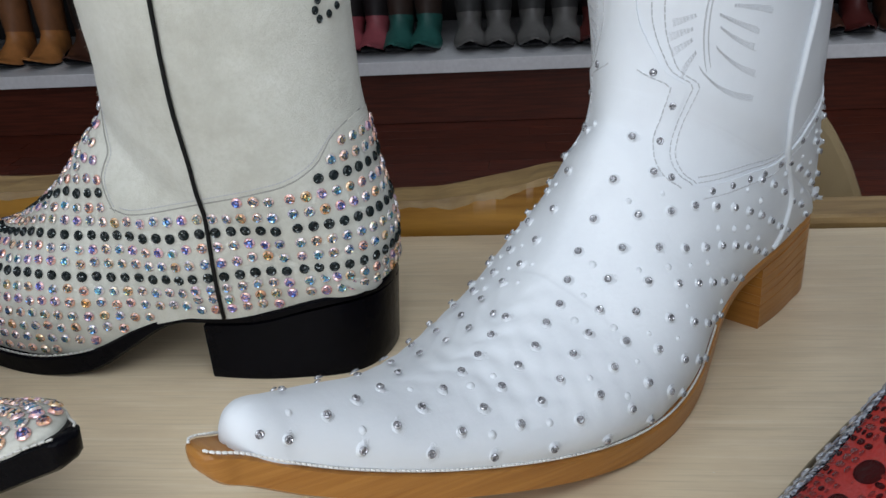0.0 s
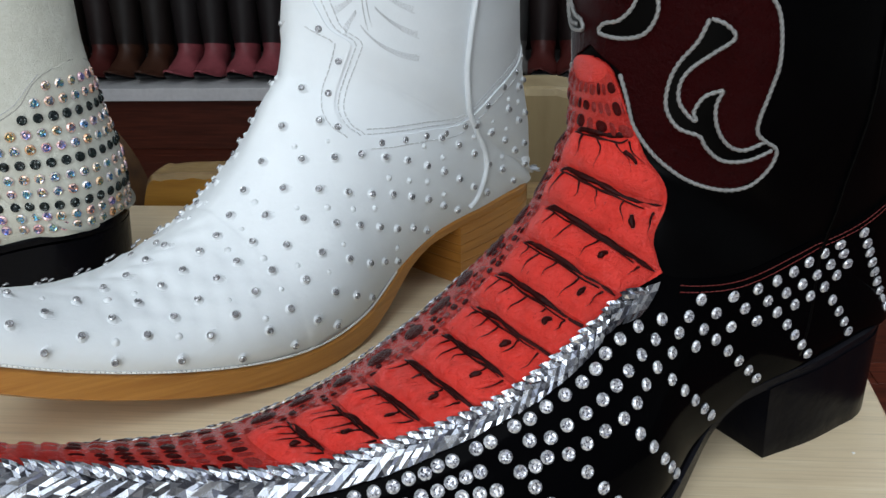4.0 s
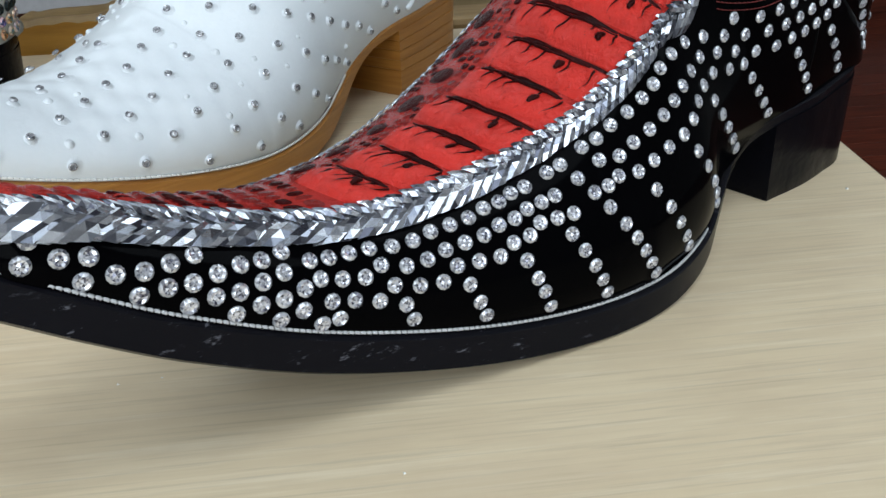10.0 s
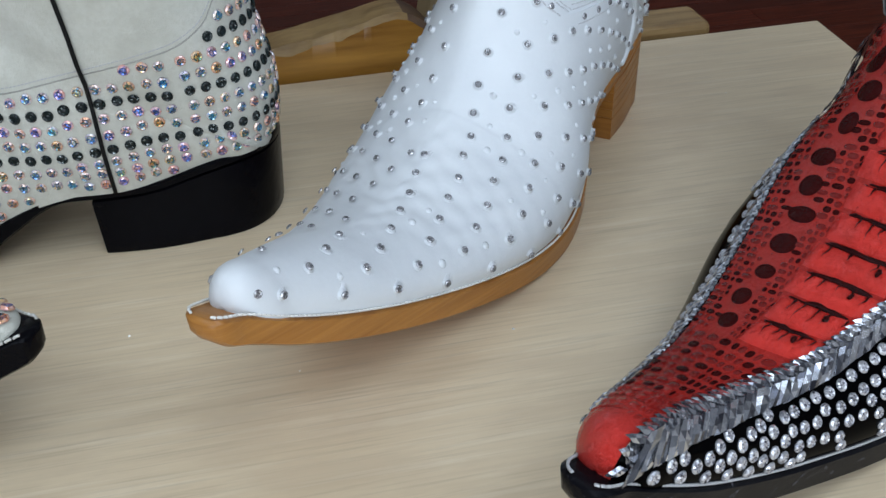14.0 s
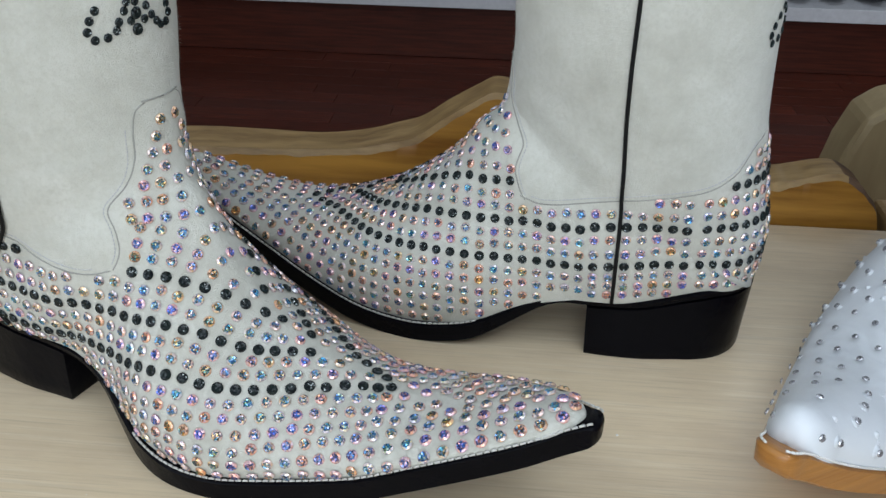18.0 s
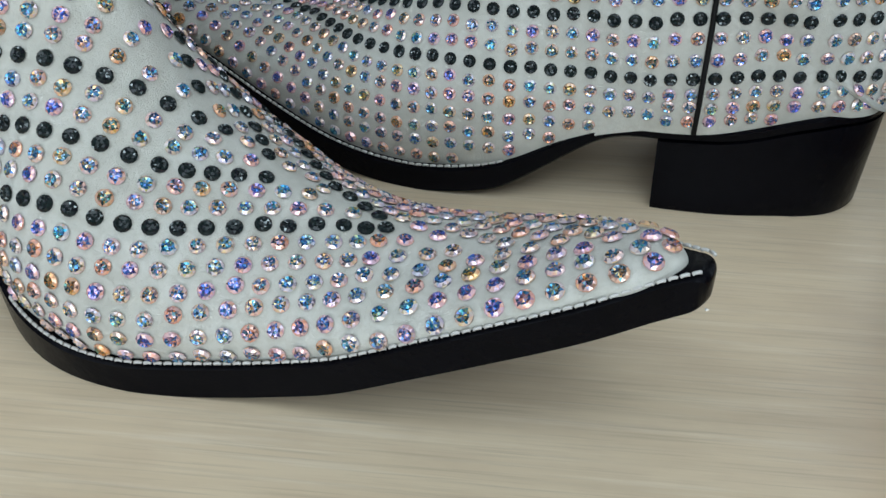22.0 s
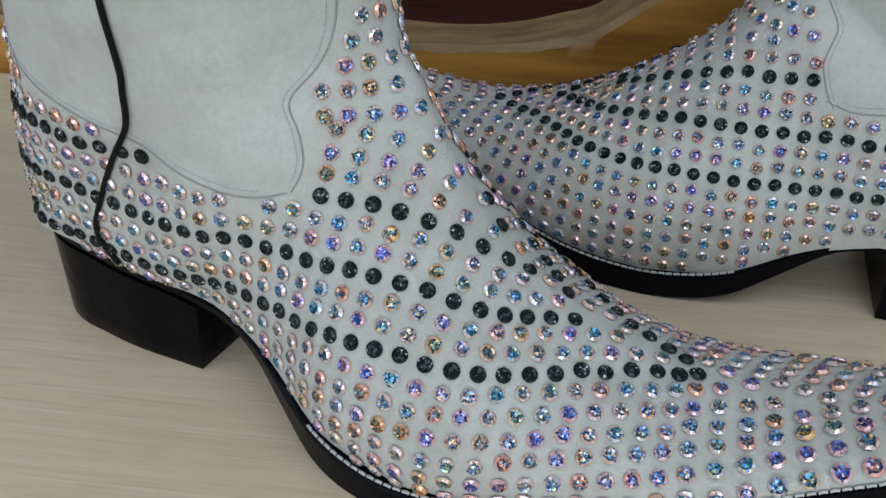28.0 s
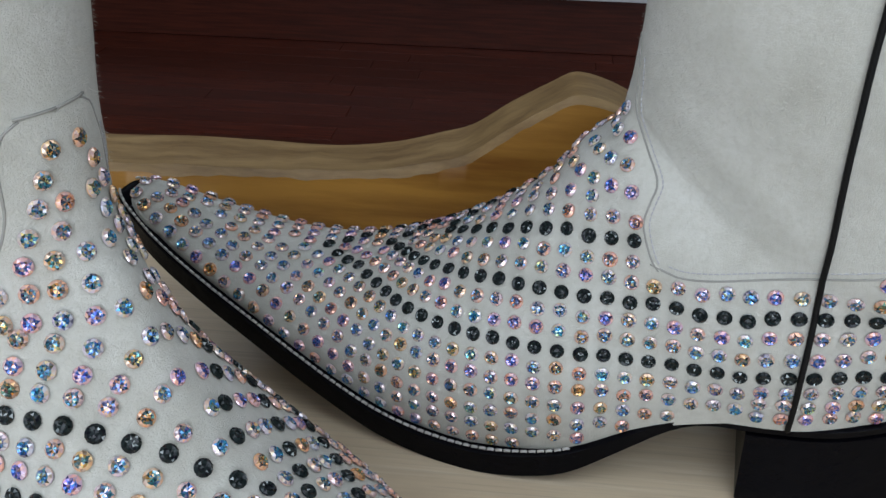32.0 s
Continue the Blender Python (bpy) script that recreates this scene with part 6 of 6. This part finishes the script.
def far_boot(colour, shaft_colour, name):
    leather = plain(name + "_leather", colour, 0.45, 0, 0.25, 40, 0.2)
    leg = plain(name + "_shaft", shaft_colour, 0.55, 0, 0.25, 40, 0.2)
    b = Boot("", (0, 0), (0, -1))
    g = loft(b.rings[3:], 2, 20)
    cap = g[:1].copy()
    cap[0] = g[0].mean(axis=0) + np.array((0.006, 0, 0))
    g = np.concatenate([cap, g])
    g[:, :, 1] *= 1.12
    v = grid_value(g, lambda p: 0.105 - p[2] + (p[0] - 0.06) * 0.25)
    root = b.root
    a, f = clip_grid(g, 0.004 - v, 0.0)[:2]
    part("shaft", mesh_from(a, f, True), leg, root)
    a, f = clip_grid(g, v, 0.001)[:2]
    part("vamp", mesh_from(a, f, True), leather, root)
    b.tip = 0.285
    b.sole(BLACKSOLE, 0.009, 0.005)
    b.heel(BLACKSOLE, 0.076)
    return root


KINDS = {
    "pink": ((0.30, 0.07, 0.085), (0.010, 0.007, 0.008), "dusty pink leather boot on the white shelf"),
    "green": ((0.022, 0.11, 0.095), (0.035, 0.02, 0.015), "dark green leather boot on the white shelf"),
    "grey": ((0.13, 0.125, 0.12), (0.04, 0.04, 0.04), "grey suede boot on the white shelf"),
    "brown": ((0.06, 0.022, 0.012), (0.010, 0.006, 0.005), "dark brown leather boot on the white shelf"),
    "tan": ((0.42, 0.17, 0.05), (0.20, 0.08, 0.03), "orange tan leather boot on the white shelf"),
    "maroon": ((0.08, 0.014, 0.012), (0.012, 0.005, 0.005), "maroon leather boot on the white shelf"),
}
masters = {}
rnd = random.Random(21)


def shelve(kind, x, y, z):
    m = pose(x, y, z, 0, 0, -90 + rnd.uniform(-4, 4))
    if kind not in masters:
        colour, leg, label = KINDS[kind]
        masters[kind] = far_boot(colour, leg, kind)
        masters[kind].matrix_world = m
        tagged(masters[kind], label, "boot", "boots on the shelves")
    else:
        copy_thing(masters[kind], m)


order = [("maroon", -2.42), ("brown", -2.31), ("brown", -2.17), ("tan", -1.97), ("tan", -1.83), ("brown", -1.70), ("brown", -1.58), ("maroon", -1.46), ("brown", -1.36), ("brown", -1.24), ("pink", -1.125), ("pink", -1.03), ("pink", -0.917), ("pink", -0.805), ("pink", -0.70), ("pink", -0.60), ("green", -0.515), ("green", -0.412), ("grey", -0.277), ("grey", -0.17), ("grey", -0.053), ("grey", 0.065), ("maroon", 0.175), ("maroon", 0.275), ("brown", 0.375), ("maroon", 0.475), ("brown", 0.587), ("brown", 0.70), ("brown", 0.82), ("brown", 0.93), ("maroon", 1.05), ("brown", 1.16), ("brown", 1.28), ("brown", 1.40), ("brown", 1.52), ("maroon", 1.65), ("brown", 1.77)]
for kind, x in order:
    shelve(kind, x, SHELF_Y + 0.33, SHELF_Z)
for k in range(14):
    shelve(("brown", "maroon")[k % 2], -1.7 + 0.21 * k, SHELF_Y + 0.36, 0.735)

# ---------------------------------------------------------------- crumbs on the table, floorboards
rnd = random.Random(2)
verts, faces = [], []
for _ in range(70):
    x, y, r = rnd.uniform(-0.45, 0.24), rnd.uniform(0.08, 0.48), rnd.choice((0.0003, 0.0004, 0.0005, 0.0008))
    k = len(verts)
    verts += [(x + r, y, TABLE), (x - r * 0.6, y + r, TABLE), (x - r * 0.5, y - r * 0.8, TABLE), (x, y, TABLE + r * 0.8)]
    faces += [(k, k + 1, k + 3), (k + 1, k + 2, k + 3), (k + 2, k, k + 3), (k, k + 2, k + 1)]
crumbs = part("crumbs", mesh_from(verts, faces), STITCHWHITE, None)
tagged(crumbs, "tiny pale crumbs scattered on the tabletop", "crumbs", "", "stuff")

rnd = random.Random(3)
planks = {}
row, y = 0, 0.62
while y < 3.24:
    x = -2.6 + rnd.uniform(-0.4, 0)
    while x < 2.6:
        length = rnd.choice((0.6, 0.9, 1.2))
        if length not in planks:
            planks[length] = bpy.data.meshes.new("plank")
            bm = box_bm(0, length - 0.002, 0, 0.083, -0.006, 0.0, 0.0004, 1)
            bm.to_mesh(planks[length])
            bm.free()
            planks[length].materials.append(FLOORWOOD)
        ob = part("plank", planks[length], FLOORWOOD, floor)
        ob.location = (x, y, 0)
        x += length
    y += 0.085
